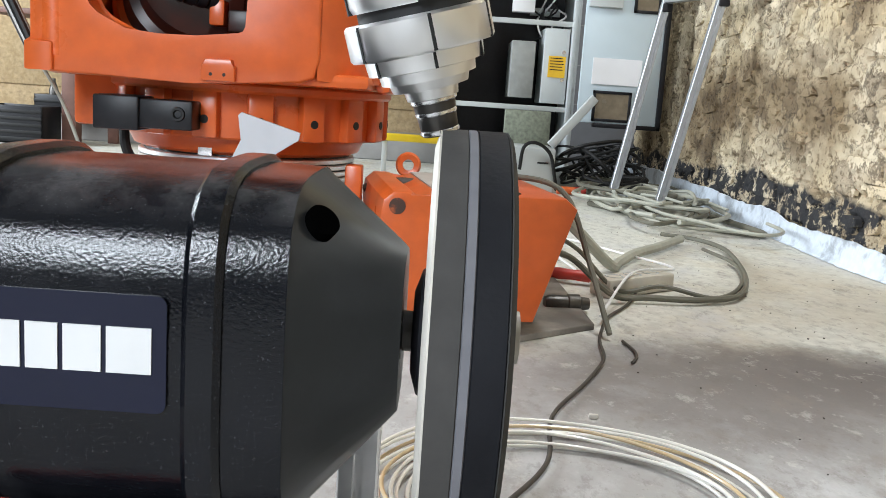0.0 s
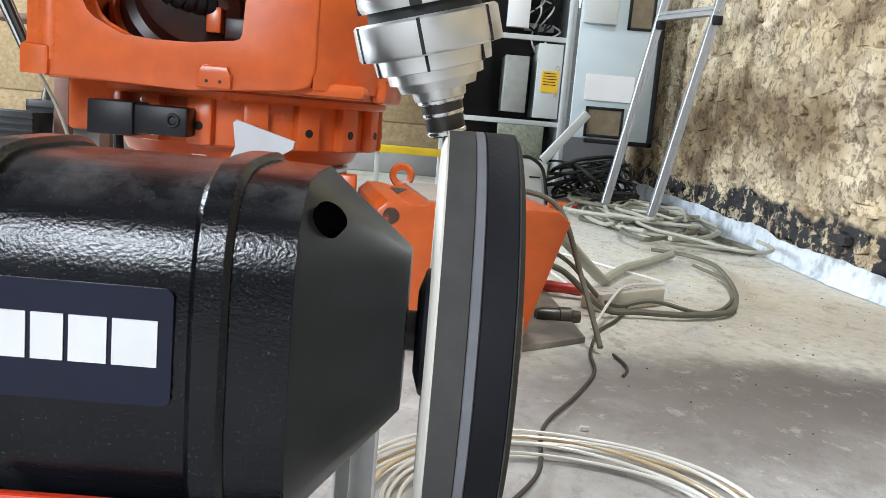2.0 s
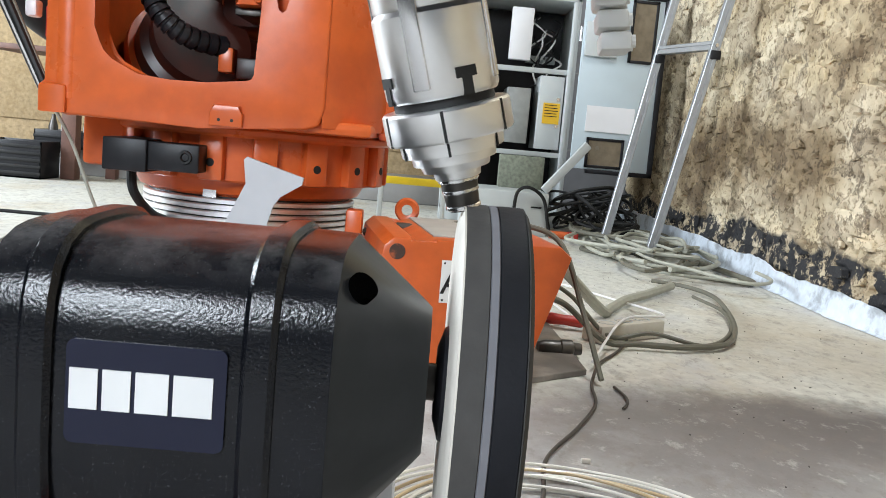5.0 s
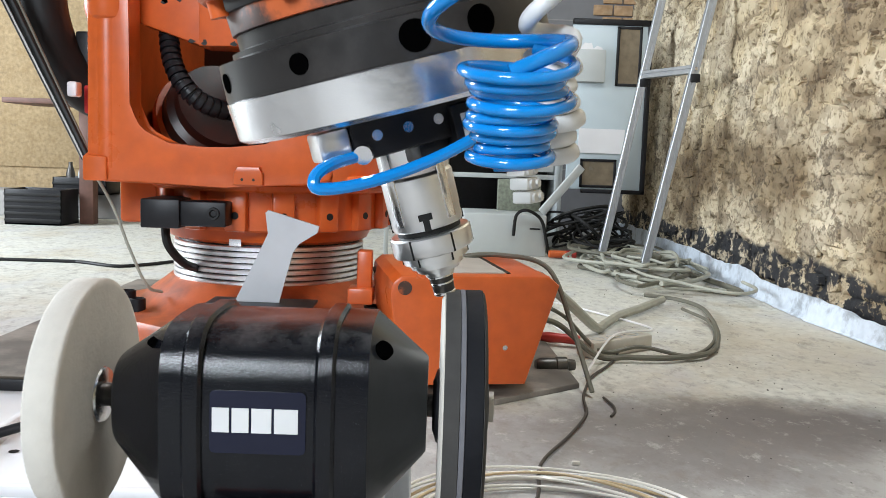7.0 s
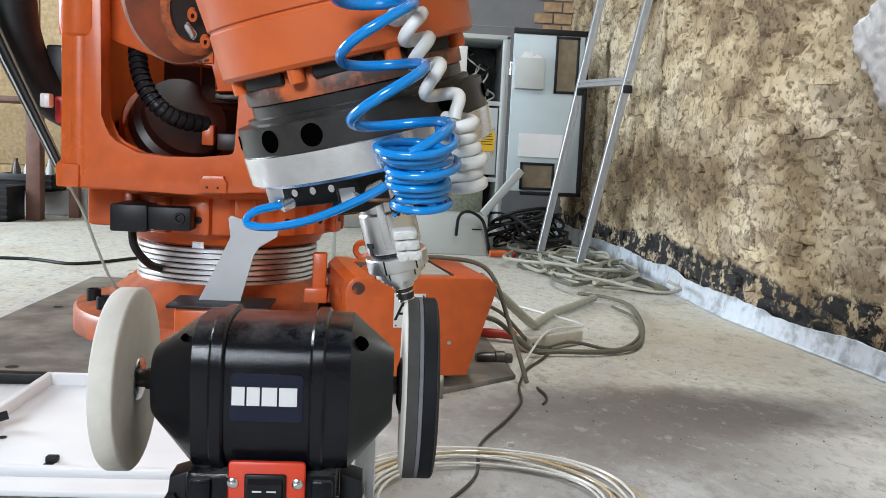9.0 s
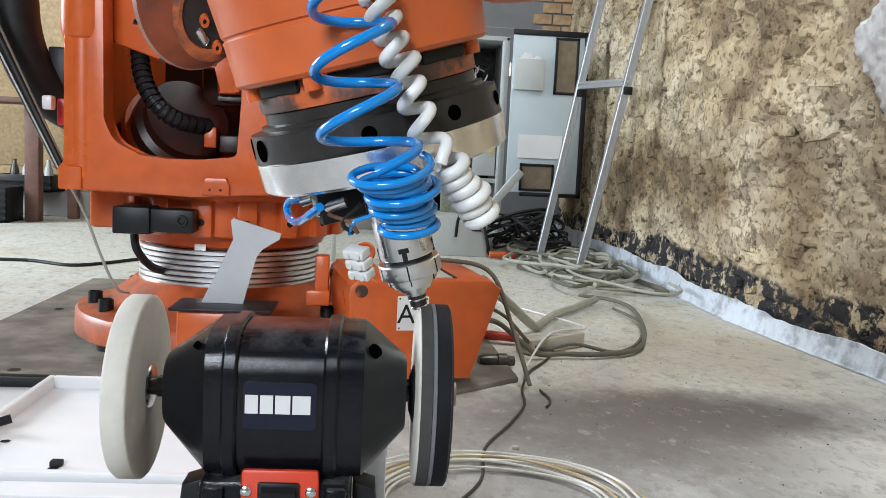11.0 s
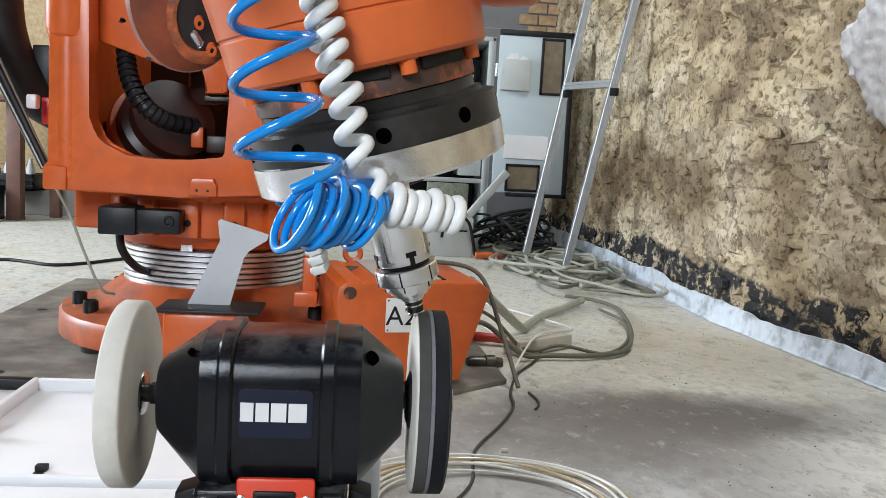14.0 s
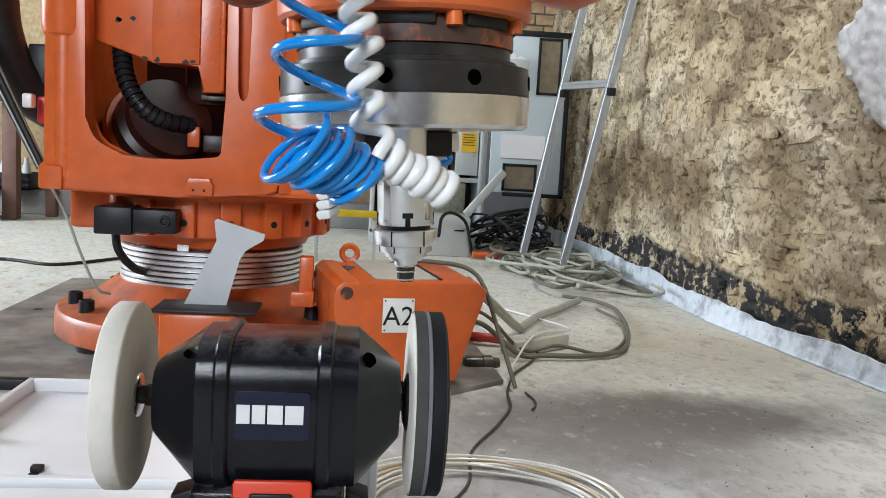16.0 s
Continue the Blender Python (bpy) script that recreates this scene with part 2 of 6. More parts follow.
def stone_material():
    m = bpy.data.materials.new("rubble_stone")
    m.use_nodes = True
    n, l = m.node_tree.nodes, m.node_tree.links
    b = n["Principled BSDF"]
    geo = n.new("ShaderNodeNewGeometry")
    info = n.new("ShaderNodeObjectInfo")
    big = n.new("ShaderNodeTexNoise")
    big.inputs["Scale"].default_value, big.inputs["Detail"].default_value = 2.2, 9
    fine = n.new("ShaderNodeTexNoise")
    fine.inputs["Scale"].default_value, fine.inputs["Detail"].default_value, fine.inputs["Roughness"].default_value = 46, 10, 0.68
    for t in (big, fine):
        l.new(geo.outputs["Position"], t.inputs["Vector"])
    ramp = n.new("ShaderNodeValToRGB")
    e = ramp.color_ramp.elements
    e[0].position, e[0].color = 0.35, (0.25, 0.185, 0.11, 1)
    e[1].position, e[1].color = 0.6, (0.68, 0.6, 0.455, 1)
    mid = e.new(0.46)
    mid.color = (0.5, 0.41, 0.27, 1)
    l.new(big.outputs["Fac"], ramp.inputs[0])
    tint = n.new("ShaderNodeMixRGB")
    tint.blend_type = "MULTIPLY"
    tint.inputs[0].default_value = 0.8
    r2 = n.new("ShaderNodeValToRGB")
    r2.color_ramp.elements[0].position, r2.color_ramp.elements[1].position = 0.4, 0.47
    r2.color_ramp.elements[0].color, r2.color_ramp.elements[1].color = (0.3, 0.25, 0.19, 1), (1, 1, 1, 1)
    l.new(fine.outputs["Fac"], r2.inputs[0])
    l.new(ramp.outputs[0], tint.inputs[1])
    l.new(r2.outputs[0], tint.inputs[2])
    # each stone of the rubble has its own tone
    flat = n.new("ShaderNodeMapping")
    flat.inputs["Scale"].default_value = (4.0, 7.0, 15.0)
    wob = n.new("ShaderNodeMixRGB")
    wob.blend_type = "LINEAR_LIGHT"
    wob.inputs[0].default_value = 0.06
    l.new(geo.outputs["Position"], wob.inputs[1])
    l.new(fine.outputs["Color"], wob.inputs[2])
    l.new(wob.outputs[0], flat.inputs[0])
    cells = n.new("ShaderNodeTexVoronoi")
    cells.inputs["Scale"].default_value = 1.0
    l.new(flat.outputs[0], cells.inputs["Vector"])
    tone = n.new("ShaderNodeSeparateXYZ")
    l.new(cells.outputs["Color"], tone.inputs[0])
    tr = n.new("ShaderNodeValToRGB")
    tr.color_ramp.elements[0].color, tr.color_ramp.elements[1].color = (0.5, 0.44, 0.38, 1), (1.12, 1.1, 1.05, 1)
    tr.color_ramp.elements[0].position, tr.color_ramp.elements[1].position = 0.05, 0.6
    l.new(tone.outputs["X"], tr.inputs[0])
    patch = n.new("ShaderNodeMixRGB")
    patch.blend_type = "MULTIPLY"
    patch.inputs[0].default_value = 0.75
    l.new(tint.outputs[0], patch.inputs[1])
    l.new(tr.outputs[0], patch.inputs[2])
    own = n.new("ShaderNodeMapRange")
    own.inputs["To Min"].default_value, own.inputs["To Max"].default_value = 0.86, 1.08
    l.new(info.outputs["Random"], own.inputs["Value"])
    hsv = n.new("ShaderNodeHueSaturation")
    l.new(own.outputs[0], hsv.inputs["Value"])
    l.new(patch.outputs[0], hsv.inputs["Color"])
    # open joints between some of the stones
    joints = n.new("ShaderNodeTexVoronoi")
    joints.feature = "DISTANCE_TO_EDGE"
    joints.inputs["Scale"].default_value = 1.0
    l.new(flat.outputs[0], joints.inputs["Vector"])
    gap = n.new("ShaderNodeMapRange")
    gap.inputs["From Min"].default_value, gap.inputs["From Max"].default_value = 0.07, 0.015
    l.new(joints.outputs["Distance"], gap.inputs["Value"])
    some = n.new("ShaderNodeMapRange")
    some.inputs["From Min"].default_value, some.inputs["From Max"].default_value, some.inputs["To Max"].default_value = 0.5, 0.6, 0.8
    wide = n.new("ShaderNodeTexNoise")
    wide.inputs["Scale"].default_value, wide.inputs["Detail"].default_value = 5.5, 4
    l.new(geo.outputs["Position"], wide.inputs["Vector"])
    l.new(wide.outputs["Fac"], some.inputs["Value"])
    crack = n.new("ShaderNodeMath")
    crack.operation = "MULTIPLY"
    l.new(gap.outputs[0], crack.inputs[0])
    l.new(some.outputs[0], crack.inputs[1])
    open_joint = n.new("ShaderNodeMixRGB")
    open_joint.inputs[2].default_value = (0.1, 0.075, 0.05, 1)
    l.new(crack.outputs[0], open_joint.inputs[0])
    l.new(hsv.outputs[0], open_joint.inputs[1])
    # a brown damp stain in the middle of the wall towards the far end
    spot = n.new("ShaderNodeMapping")
    spot.vector_type = "TEXTURE"
    spot.inputs["Location"].default_value, spot.inputs["Scale"].default_value = (1.2, 2.95, 0.46), (1000, 1.3, 0.19)
    l.new(geo.outputs["Position"], spot.inputs[0])
    off = n.new("ShaderNodeVectorMath")
    off.operation = "LENGTH"
    l.new(spot.outputs[0], off.inputs[0])
    ragged = n.new("ShaderNodeMath")
    ragged.operation = "MULTIPLY_ADD"
    ragged.inputs[1].default_value = 2.2
    l.new(wide.outputs["Fac"], ragged.inputs[0])
    l.new(off.outputs["Value"], ragged.inputs[2])
    damp = n.new("ShaderNodeMapRange")
    damp.inputs["From Min"].default_value, damp.inputs["From Max"].default_value, damp.inputs["To Max"].default_value = 2.45, 1.5, 0.9
    l.new(ragged.outputs[0], damp.inputs["Value"])
    stain = n.new("ShaderNodeMixRGB")
    stain.blend_type = "MULTIPLY"
    stain.inputs[2].default_value = (0.38, 0.32, 0.25, 1)
    l.new(damp.outputs[0], stain.inputs[0])
    l.new(open_joint.outputs[0], stain.inputs[1])
    # old tar along the foot of the wall, with a ragged upper edge
    sep = n.new("ShaderNodeSeparateXYZ")
    l.new(geo.outputs["Position"], sep.inputs[0])
    edge = n.new("ShaderNodeMath")
    edge.operation = "MULTIPLY_ADD"
    edge.inputs[1].default_value, edge.inputs[2].default_value = 0.31, 0.022
    l.new(big.outputs["Fac"], edge.inputs[0])
    less = n.new("ShaderNodeMath")
    less.operation = "SUBTRACT"
    l.new(edge.outputs[0], less.inputs[0])
    l.new(sep.outputs["Z"], less.inputs[1])
    cut = n.new("ShaderNodeMapRange")
    cut.inputs["From Min"].default_value, cut.inputs["From Max"].default_value = -0.005, 0.012
    l.new(less.outputs[0], cut.inputs["Value"])
    chips = n.new("ShaderNodeTexNoise")
    chips.inputs["Scale"].default_value, chips.inputs["Detail"].default_value, chips.inputs["Roughness"].default_value = 13, 9, 0.75
    l.new(geo.outputs["Position"], chips.inputs["Vector"])
    flake = n.new("ShaderNodeMapRange")
    flake.inputs["From Min"].default_value, flake.inputs["From Max"].default_value = 0.455, 0.485
    l.new(chips.outputs["Fac"], flake.inputs["Value"])
    both = n.new("ShaderNodeMath")
    both.operation = "MULTIPLY"
    l.new(cut.outputs[0], both.inputs[0])
    l.new(flake.outputs[0], both.inputs[1])
    tar = n.new("ShaderNodeMixRGB")
    tar.inputs[2].default_value = (0.022, 0.022, 0.024, 1)
    l.new(both.outputs[0], tar.inputs[0])
    l.new(stain.outputs[0], tar.inputs[1])
    l.new(tar.outputs[0], b.inputs["Base Color"])
    b.inputs["Roughness"].default_value = 0.9
    bp = n.new("ShaderNodeBump")
    bp.inputs["Strength"].default_value, bp.inputs["Distance"].default_value = 1.0, 0.007
    l.new(fine.outputs["Fac"], bp.inputs["Height"])
    l.new(bp.outputs["Normal"], b.inputs["Normal"])
    return m


STONE = stone_material()
OSB = mat("strand_board", (0.36, 0.26, 0.14), 0.75, var=0.25, scale=45, bump=0.1, second=(0.28, 0.19, 0.09), second_amount=0.8, second_scale=18)
RENDER_GREY = mat("grey_render", (0.2, 0.2, 0.21), 0.85, var=0.06, scale=12)
PLASTER = mat("pale_plaster", (0.66, 0.67, 0.68), 0.9, var=0.08, scale=30, bump=1.0, bump_scale=36, second=(0.4, 0.4, 0.41), second_amount=0.8, second_scale=26)
BRICK = mat("buff_brick", (0.42, 0.27, 0.15), 0.9, var=0.18, scale=30, bump=0.3, bump_scale=60, second=(0.5, 0.42, 0.32), second_amount=0.6, second_scale=14)
# the membrane's grey second tone paints in the shadows of its folds
MEMBRANE = mat("pale_blue_membrane", (0.6, 0.66, 0.73), 0.42, var=0.1, scale=40, bump=0.25, bump_scale=30, second=(0.3, 0.33, 0.36), second_amount=0.9, second_scale=11, edge=(0.5, 0.62))
GREY_WALL = mat("bare_grey_wall", (0.11, 0.11, 0.108), 0.85, var=0.1, scale=8, second=(0.14, 0.14, 0.136), second_amount=0.6, second_scale=2)
KERB = mat("grey_sill", (0.33, 0.32, 0.31), 0.8, var=0.1, scale=9)


def floor_material():
    """Screed with pale dust towards the cables, barer and greyer in front, with scuffs and dirt at three scales and a
    painted shadow.
    """
    m = mat("concrete_screed", (0.58, 0.575, 0.515), 0.72, var=0.12, scale=40, bump=0.25, bump_scale=70, second=(0.47, 0.4, 0.28), second_amount=0.55, second_scale=2.6, edge=(0.5, 0.66))
    n, l = m.node_tree.nodes, m.node_tree.links
    b = n["Principled BSDF"]
    last = b.inputs["Base Color"].links[0].from_socket
    co = n.new("ShaderNodeTexCoord")

    def spots(scale, stretch, lo, hi, amount, rough=0.65):
        mp = n.new("ShaderNodeMapping")
        mp.inputs["Scale"].default_value = (scale, scale * stretch, scale)
        mp.inputs["Rotation"].default_value = (0, 0, 0.35 * scale)
        t = n.new("ShaderNodeTexNoise")
        t.inputs["Scale"].default_value, t.inputs["Detail"].default_value, t.inputs["Roughness"].default_value = 1.0, 9, rough
        l.new(co.outputs["Object"], mp.inputs[0])
        l.new(mp.outputs[0], t.inputs["Vector"])
        r = n.new("ShaderNodeValToRGB")
        r.color_ramp.elements[0].position, r.color_ramp.elements[1].position = lo, hi
        r.color_ramp.elements[0].color, r.color_ramp.elements[1].color = (0, 0, 0, 1), (amount, amount, amount, 1)
        l.new(t.outputs["Fac"], r.inputs[0])
        return t, r.outputs[0]

    def lay(fac, colour):
        nonlocal last
        mx = n.new("ShaderNodeMixRGB")
        mx.inputs[2].default_value = (*colour, 1)
        l.new(fac, mx.inputs[0])
        l.new(last, mx.inputs[1])
        last = mx.outputs[0]

    # bare screed in front of the dusted part, with a ragged border
    big, _ = spots(3.0, 0.8, 0, 1, 1)
    sep = n.new("ShaderNodeSeparateXYZ")
    l.new(co.outputs["Object"], sep.inputs[0])
    add = n.new("ShaderNodeMath")
    add.operation = "MULTIPLY_ADD"
    add.inputs[1].default_value = 0.55
    l.new(big.outputs["Fac"], add.inputs[0])
    l.new(sep.outputs["Y"], add.inputs[2])
    zone = n.new("ShaderNodeMapRange")
    zone.inputs["From Min"].default_value, zone.inputs["From Max"].default_value = 1.5, 1.36
    zone.inputs["To Max"].default_value = 0.85
    l.new(add.outputs[0], zone.inputs["Value"])
    lay(zone.outputs[0], (0.29, 0.28, 0.275))
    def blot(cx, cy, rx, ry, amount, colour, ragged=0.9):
        """A patch with a ragged outline round one spot of the floor."""
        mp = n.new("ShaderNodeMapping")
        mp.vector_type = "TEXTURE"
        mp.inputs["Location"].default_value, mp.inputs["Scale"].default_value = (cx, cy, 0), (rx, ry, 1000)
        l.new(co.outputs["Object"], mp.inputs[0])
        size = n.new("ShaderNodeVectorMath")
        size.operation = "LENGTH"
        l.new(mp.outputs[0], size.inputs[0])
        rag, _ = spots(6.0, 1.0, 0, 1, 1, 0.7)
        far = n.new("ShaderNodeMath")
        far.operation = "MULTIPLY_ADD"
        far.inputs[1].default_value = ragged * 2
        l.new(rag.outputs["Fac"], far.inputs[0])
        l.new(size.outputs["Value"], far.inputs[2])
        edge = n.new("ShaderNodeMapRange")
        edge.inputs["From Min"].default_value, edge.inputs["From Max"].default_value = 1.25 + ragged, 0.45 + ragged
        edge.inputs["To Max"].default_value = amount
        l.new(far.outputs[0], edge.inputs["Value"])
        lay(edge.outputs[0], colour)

    lay(spots(5, 0.7, 0.5, 0.64, 0.7)[1], (0.5, 0.5, 0.5))
    blot(1.0, 0.78, 0.36, 0.36, 0.95, (0.66, 0.645, 0.6))
    # two dark patches paint a soft cast shadow into the floor colour
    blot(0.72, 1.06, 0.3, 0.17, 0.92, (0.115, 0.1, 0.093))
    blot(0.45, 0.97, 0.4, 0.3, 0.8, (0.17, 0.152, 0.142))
    lay(spots(38, 0.55, 0.53, 0.62, 0.4, 0.75)[1], (0.17, 0.15, 0.13))
    lay(spots(22, 0.8, 0.56, 0.64, 0.35, 0.75)[1], (0.62, 0.6, 0.55))
    blot(0.98, 1.75, 0.3, 0.5, 0.45, (0.46, 0.39, 0.28))
    lay(spots(15, 0.6, 0.54, 0.66, 0.6, 0.72)[1], (0.22, 0.195, 0.17))
    lay(spots(95, 1.0, 0.64, 0.7, 0.8)[1], (0.13, 0.115, 0.1))
    l.new(last, b.inputs["Base Color"])
    return m


SCREED = floor_material()


def rubble_sheet(y0, y1, z0, z1, step):
    """The rough mortar and core of the wall: a sheet with ragged relief that faces the room."""
    bm = bmesh.new()
    ny, nz = int((y1 - y0) / step), int((z1 - z0) / step)
    grid = []
    for j in range(nz + 1):
        row = []
        for i in range(ny + 1):
            y, z = y0 + (y1 - y0) * i / ny, z0 + (z1 - z0) * j / nz
            warp = 0.05 * noise.noise(Vector((1, y * 5, z * 5))) + 0.02 * noise.noise(Vector((4, y * 19, z * 19)))
            dist, where = noise.voronoi(Vector((0, (y + warp) * 5.2, (z + 0.7 * warp) * 11)))
            rise = noise.cell(where[0] * 37)
            lean = ((y + warp) * 5.2 - where[0].y) * noise.cell(where[0] * 51 + Vector((3, 3, 3)))
            joint = min(1, (dist[1] - dist[0]) * 7)
            skim = 0.5 + noise.fractal(Vector((6, y * 2.3, z * 2.8)), 0.8, 2.1, 4)
            skim = min(1, max(0, skim * 1.6 - 0.1))
            flakes = noise.cell(Vector((8, (y + 2 * warp) * 17, (z + warp) * 36))) * 0.5 + noise.fractal(Vector((3, (y + warp) * 10, (z + warp) * 22)), 0.8, 2.1, 5)
            pits = max(0, noise.noise(Vector((9, y * 26, z * 40))) - 0.3)
            d = 0.017 + (1 - 0.75 * skim) * (0.011 * rise + 0.012 * lean + 0.012 * (joint - 1)) + 0.0055 * flakes - 0.07 * pits
            row.append(bm.verts.new((wall_x(y) - d, y, z)))
        grid.append(row)
    for a, b in zip(grid, grid[1:]):
        for i in range(ny):
            bm.faces.new((a[i], a[i + 1], b[i + 1], b[i]))
    return bm


def stone_shape(rng, w, h, d):
    """One flat rubble stone, chipped, lying against the wall."""
    bm = bmesh.new()
    n = rng.randint(7, 10)
    ring = [(math.cos(2 * math.pi * k / n + rng.uniform(-0.2, 0.2)), math.sin(2 * math.pi * k / n + rng.uniform(-0.2, 0.2))) for k in range(n)]
    ring = [(math.copysign(abs(c) ** 0.6, c) * rng.uniform(0.8, 1.05), math.copysign(abs(s) ** 0.6, s) * rng.uniform(0.8, 1.05)) for c, s in ring]
    layers = [(1.0, 0.02), (0.98, -0.85), (0.93, -1.0)]
    rings = [[bm.verts.new((x * d * rng.uniform(0.85, 1.1), c * w / 2 * k, s * h / 2 * k)) for c, s in ring] for k, x in layers]
    for p, q in zip(rings, rings[1:]):
        for k in range(n):
            bm.faces.new((p[k], p[(k + 1) % n], q[(k + 1) % n], q[k]))
    tip = bm.verts.new((-d * rng.uniform(0.95, 1.1), rng.uniform(-0.2, 0.2) * w, rng.uniform(-0.2, 0.2) * h))
    for k in range(n):
        bm.faces.new((rings[-1][k], rings[-1][(k + 1) % n], tip))
    return bm


def room():
    tagged(part("floor", mesh(box, (LEFT_X - 0.2, FRONT_Y - 0.2, -0.1), (WALL_X + 0.3, BACK_Y + 0.3, 0)), SCREED, smooth=False), "pale dusty concrete floor with brown stains and a painted soft shadow", "floor", kind="structure")
    east = part("wall_east", mesh(box, (WALL_X + 0.125, FRONT_Y, 0), (WALL_X + 0.34, BACK_Y + 0.2, TOP)), STONE, smooth=False)
    tagged(east, "bare rubble stone wall with old tar at its foot", "wall", kind="structure")
    face = part("rubble_face", rubble_sheet(0.6, BACK_Y, 0.0, 1.75, 0.0085), STONE, east, "rough mortar and broken stone faces", angle=32)
    tagged(face, kind="stuff")
    part("rubble_face", rubble_sheet(FRONT_Y, 0.6, 0.0, 1.75, 0.1), STONE, east)
    part("rubble_face", rubble_sheet(FRONT_Y, BACK_Y, 1.75, TOP, 0.1), STONE, east)
    north = part("wall_north", mesh(box, (0.1, BACK_Y, 0), (WALL_X + 0.3, BACK_Y + 0.2, TOP)), RENDER_GREY, smooth=False)
    tagged(north, "plain dark grey rendered back wall", "wall", kind="structure")
    board = part("wall_north_boards", mesh(box, (LEFT_X, BACK_Y - 0.02, 0.16), (0.1, BACK_Y + 0.2, TOP)), OSB, smooth=False)
    tagged(board, "brown strand board back wall above a low sill", "wall", kind="structure")
    for k in range(4):
        part("board", mesh(box, (LEFT_X + 0.03 + 1.15 * k, BACK_Y - 0.034, 0.3), (LEFT_X + 1.17 + 1.15 * k, BACK_Y - 0.02, 2.8), 0.003), OSB, board)
    tagged(part("sill", mesh(box, (LEFT_X, BACK_Y - 0.32, 0), (0.1, BACK_Y + 0.2, 0.16), 0.012), KERB), "low grey concrete sill along the board wall", "sill", kind="structure")
    # west side: a wide window lets the daylight in
    west = bmesh.new()
    x0, x1 = LEFT_X - 0.2, LEFT_X
    box(west, (x0, FRONT_Y, 0), (x1, BACK_Y, 0.9))
    box(west, (x0, FRONT_Y, 2.6), (x1, BACK_Y, TOP))
    box(west, (x0, FRONT_Y, 0.9), (x1, 1.8, 2.6))
    box(west, (x0, 3.6, 0.9), (x1, BACK_Y, 2.6))
    tagged(part("wall_west", west, GREY_WALL, smooth=False), "bare grey wall with a wide window", "wall", kind="structure")
    # south side, behind the camera: a high window
    south = bmesh.new()
    y0, y1 = FRONT_Y - 0.2, FRONT_Y
    box(south, (LEFT_X, y0, 2.5), (WALL_X, y1, TOP))
    box(south, (LEFT_X, y0, 0), (WALL_X, y1, 1.4))
    box(south, (LEFT_X, y0, 1.4), (-2.1, y1, 2.5))
    box(south, (-0.6, y0, 1.4), (WALL_X, y1, 2.5))
    tagged(part("wall_south", south, GREY_WALL, smooth=False), "bare grey wall with a high window", "wall", kind="structure")
    tagged(part("ceiling", mesh(box, (LEFT_X - 0.2, FRONT_Y - 0.2, TOP), (WALL_X + 0.3, BACK_Y + 0.2, TOP + 0.15)), GREY_WALL, smooth=False), "bare grey ceiling of the workshop", "ceiling", kind="structure")
    # membrane strip, folded up against the foot of the wall
    bm = bmesh.new()
    rows = []
    steps = 260
    for i in range(steps + 1):
        y = 0.4 + (BACK_Y - 0.5) * i / steps
        wob = 0.008 * noise.noise(Vector((y * 4, 0, 0))) + 0.005 * noise.noise(Vector((y * 13, 4, 0)))
        top = 0.058 + 0.012 * min(2, max(0, y - 1.2)) + 0.016 * noise.noise(Vector((y * 3, 7, 0))) + 0.006 * noise.noise(Vector((y * 17, 2, 0)))
        foot = 0.01 * noise.noise(Vector((y * 11, 3, 3))) + 0.006 * noise.noise(Vector((y * 37, 3, 9)))
        fold = 0.0025 * noise.noise(Vector((y * 21, 1, 6)))
        prof = [(-0.072 + wob + foot, 0.002), (-0.062 + wob + foot, 0.006), (-0.055 + wob + fold, 0.03), (-0.05 + 1.5 * wob - fold, top), (-0.045 + 1.5 * wob, top + 0.002), (-0.036, 0.0)]
        rows.append([bm.verts.new((wall_x(y) + dx, y, z)) for dx, z in prof])
    for p, q in zip(rows, rows[1:]):
        for k in range(len(p) - 1):
            bm.faces.new((p[k], p[k + 1], q[k + 1], q[k]))
    tagged(part("membrane_strip", bm, MEMBRANE), "pale blue damp-proof membrane turned up at the wall foot", "membrane", kind="structure")
    # patch of newer render high on the wall
    bm = bmesh.new()
    cy, cz, step, verts = 1.31, 0.86, 0.009, {}

    def cover(y, z):
        r = math.hypot((y - cy) / 0.4, (z - cz) / 0.27)
        return 1 - r + 0.22 * noise.fractal(Vector((y * 6, z * 6, 5)), 0.8, 2.1, 5)

    def corner(i, j):
        if (i, j) not in verts:
            y, z = cy + i * step, cz + j * step
            k = min(1, max(0, cover(y, z) * 5))
            d = 0.06 * k + 0.006 * noise.fractal(Vector((y * 34, z * 34, 2)), 0.7, 2.1, 4)
            verts[i, j] = bm.verts.new((wall_x(y) + 0.006 - d, y, z))
        return verts[i, j]
    for i in range(-60, 60):
        for j in range(-36, 60):
            if cover(cy + (i + 0.5) * step, cz + (j + 0.5) * step) > 0:
                bm.faces.new((corner(i, j), corner(i + 1, j), corner(i + 1, j + 1), corner(i, j + 1)))
    part("render_patch", bm, PLASTER, east, "pale patch of newer render")


room()


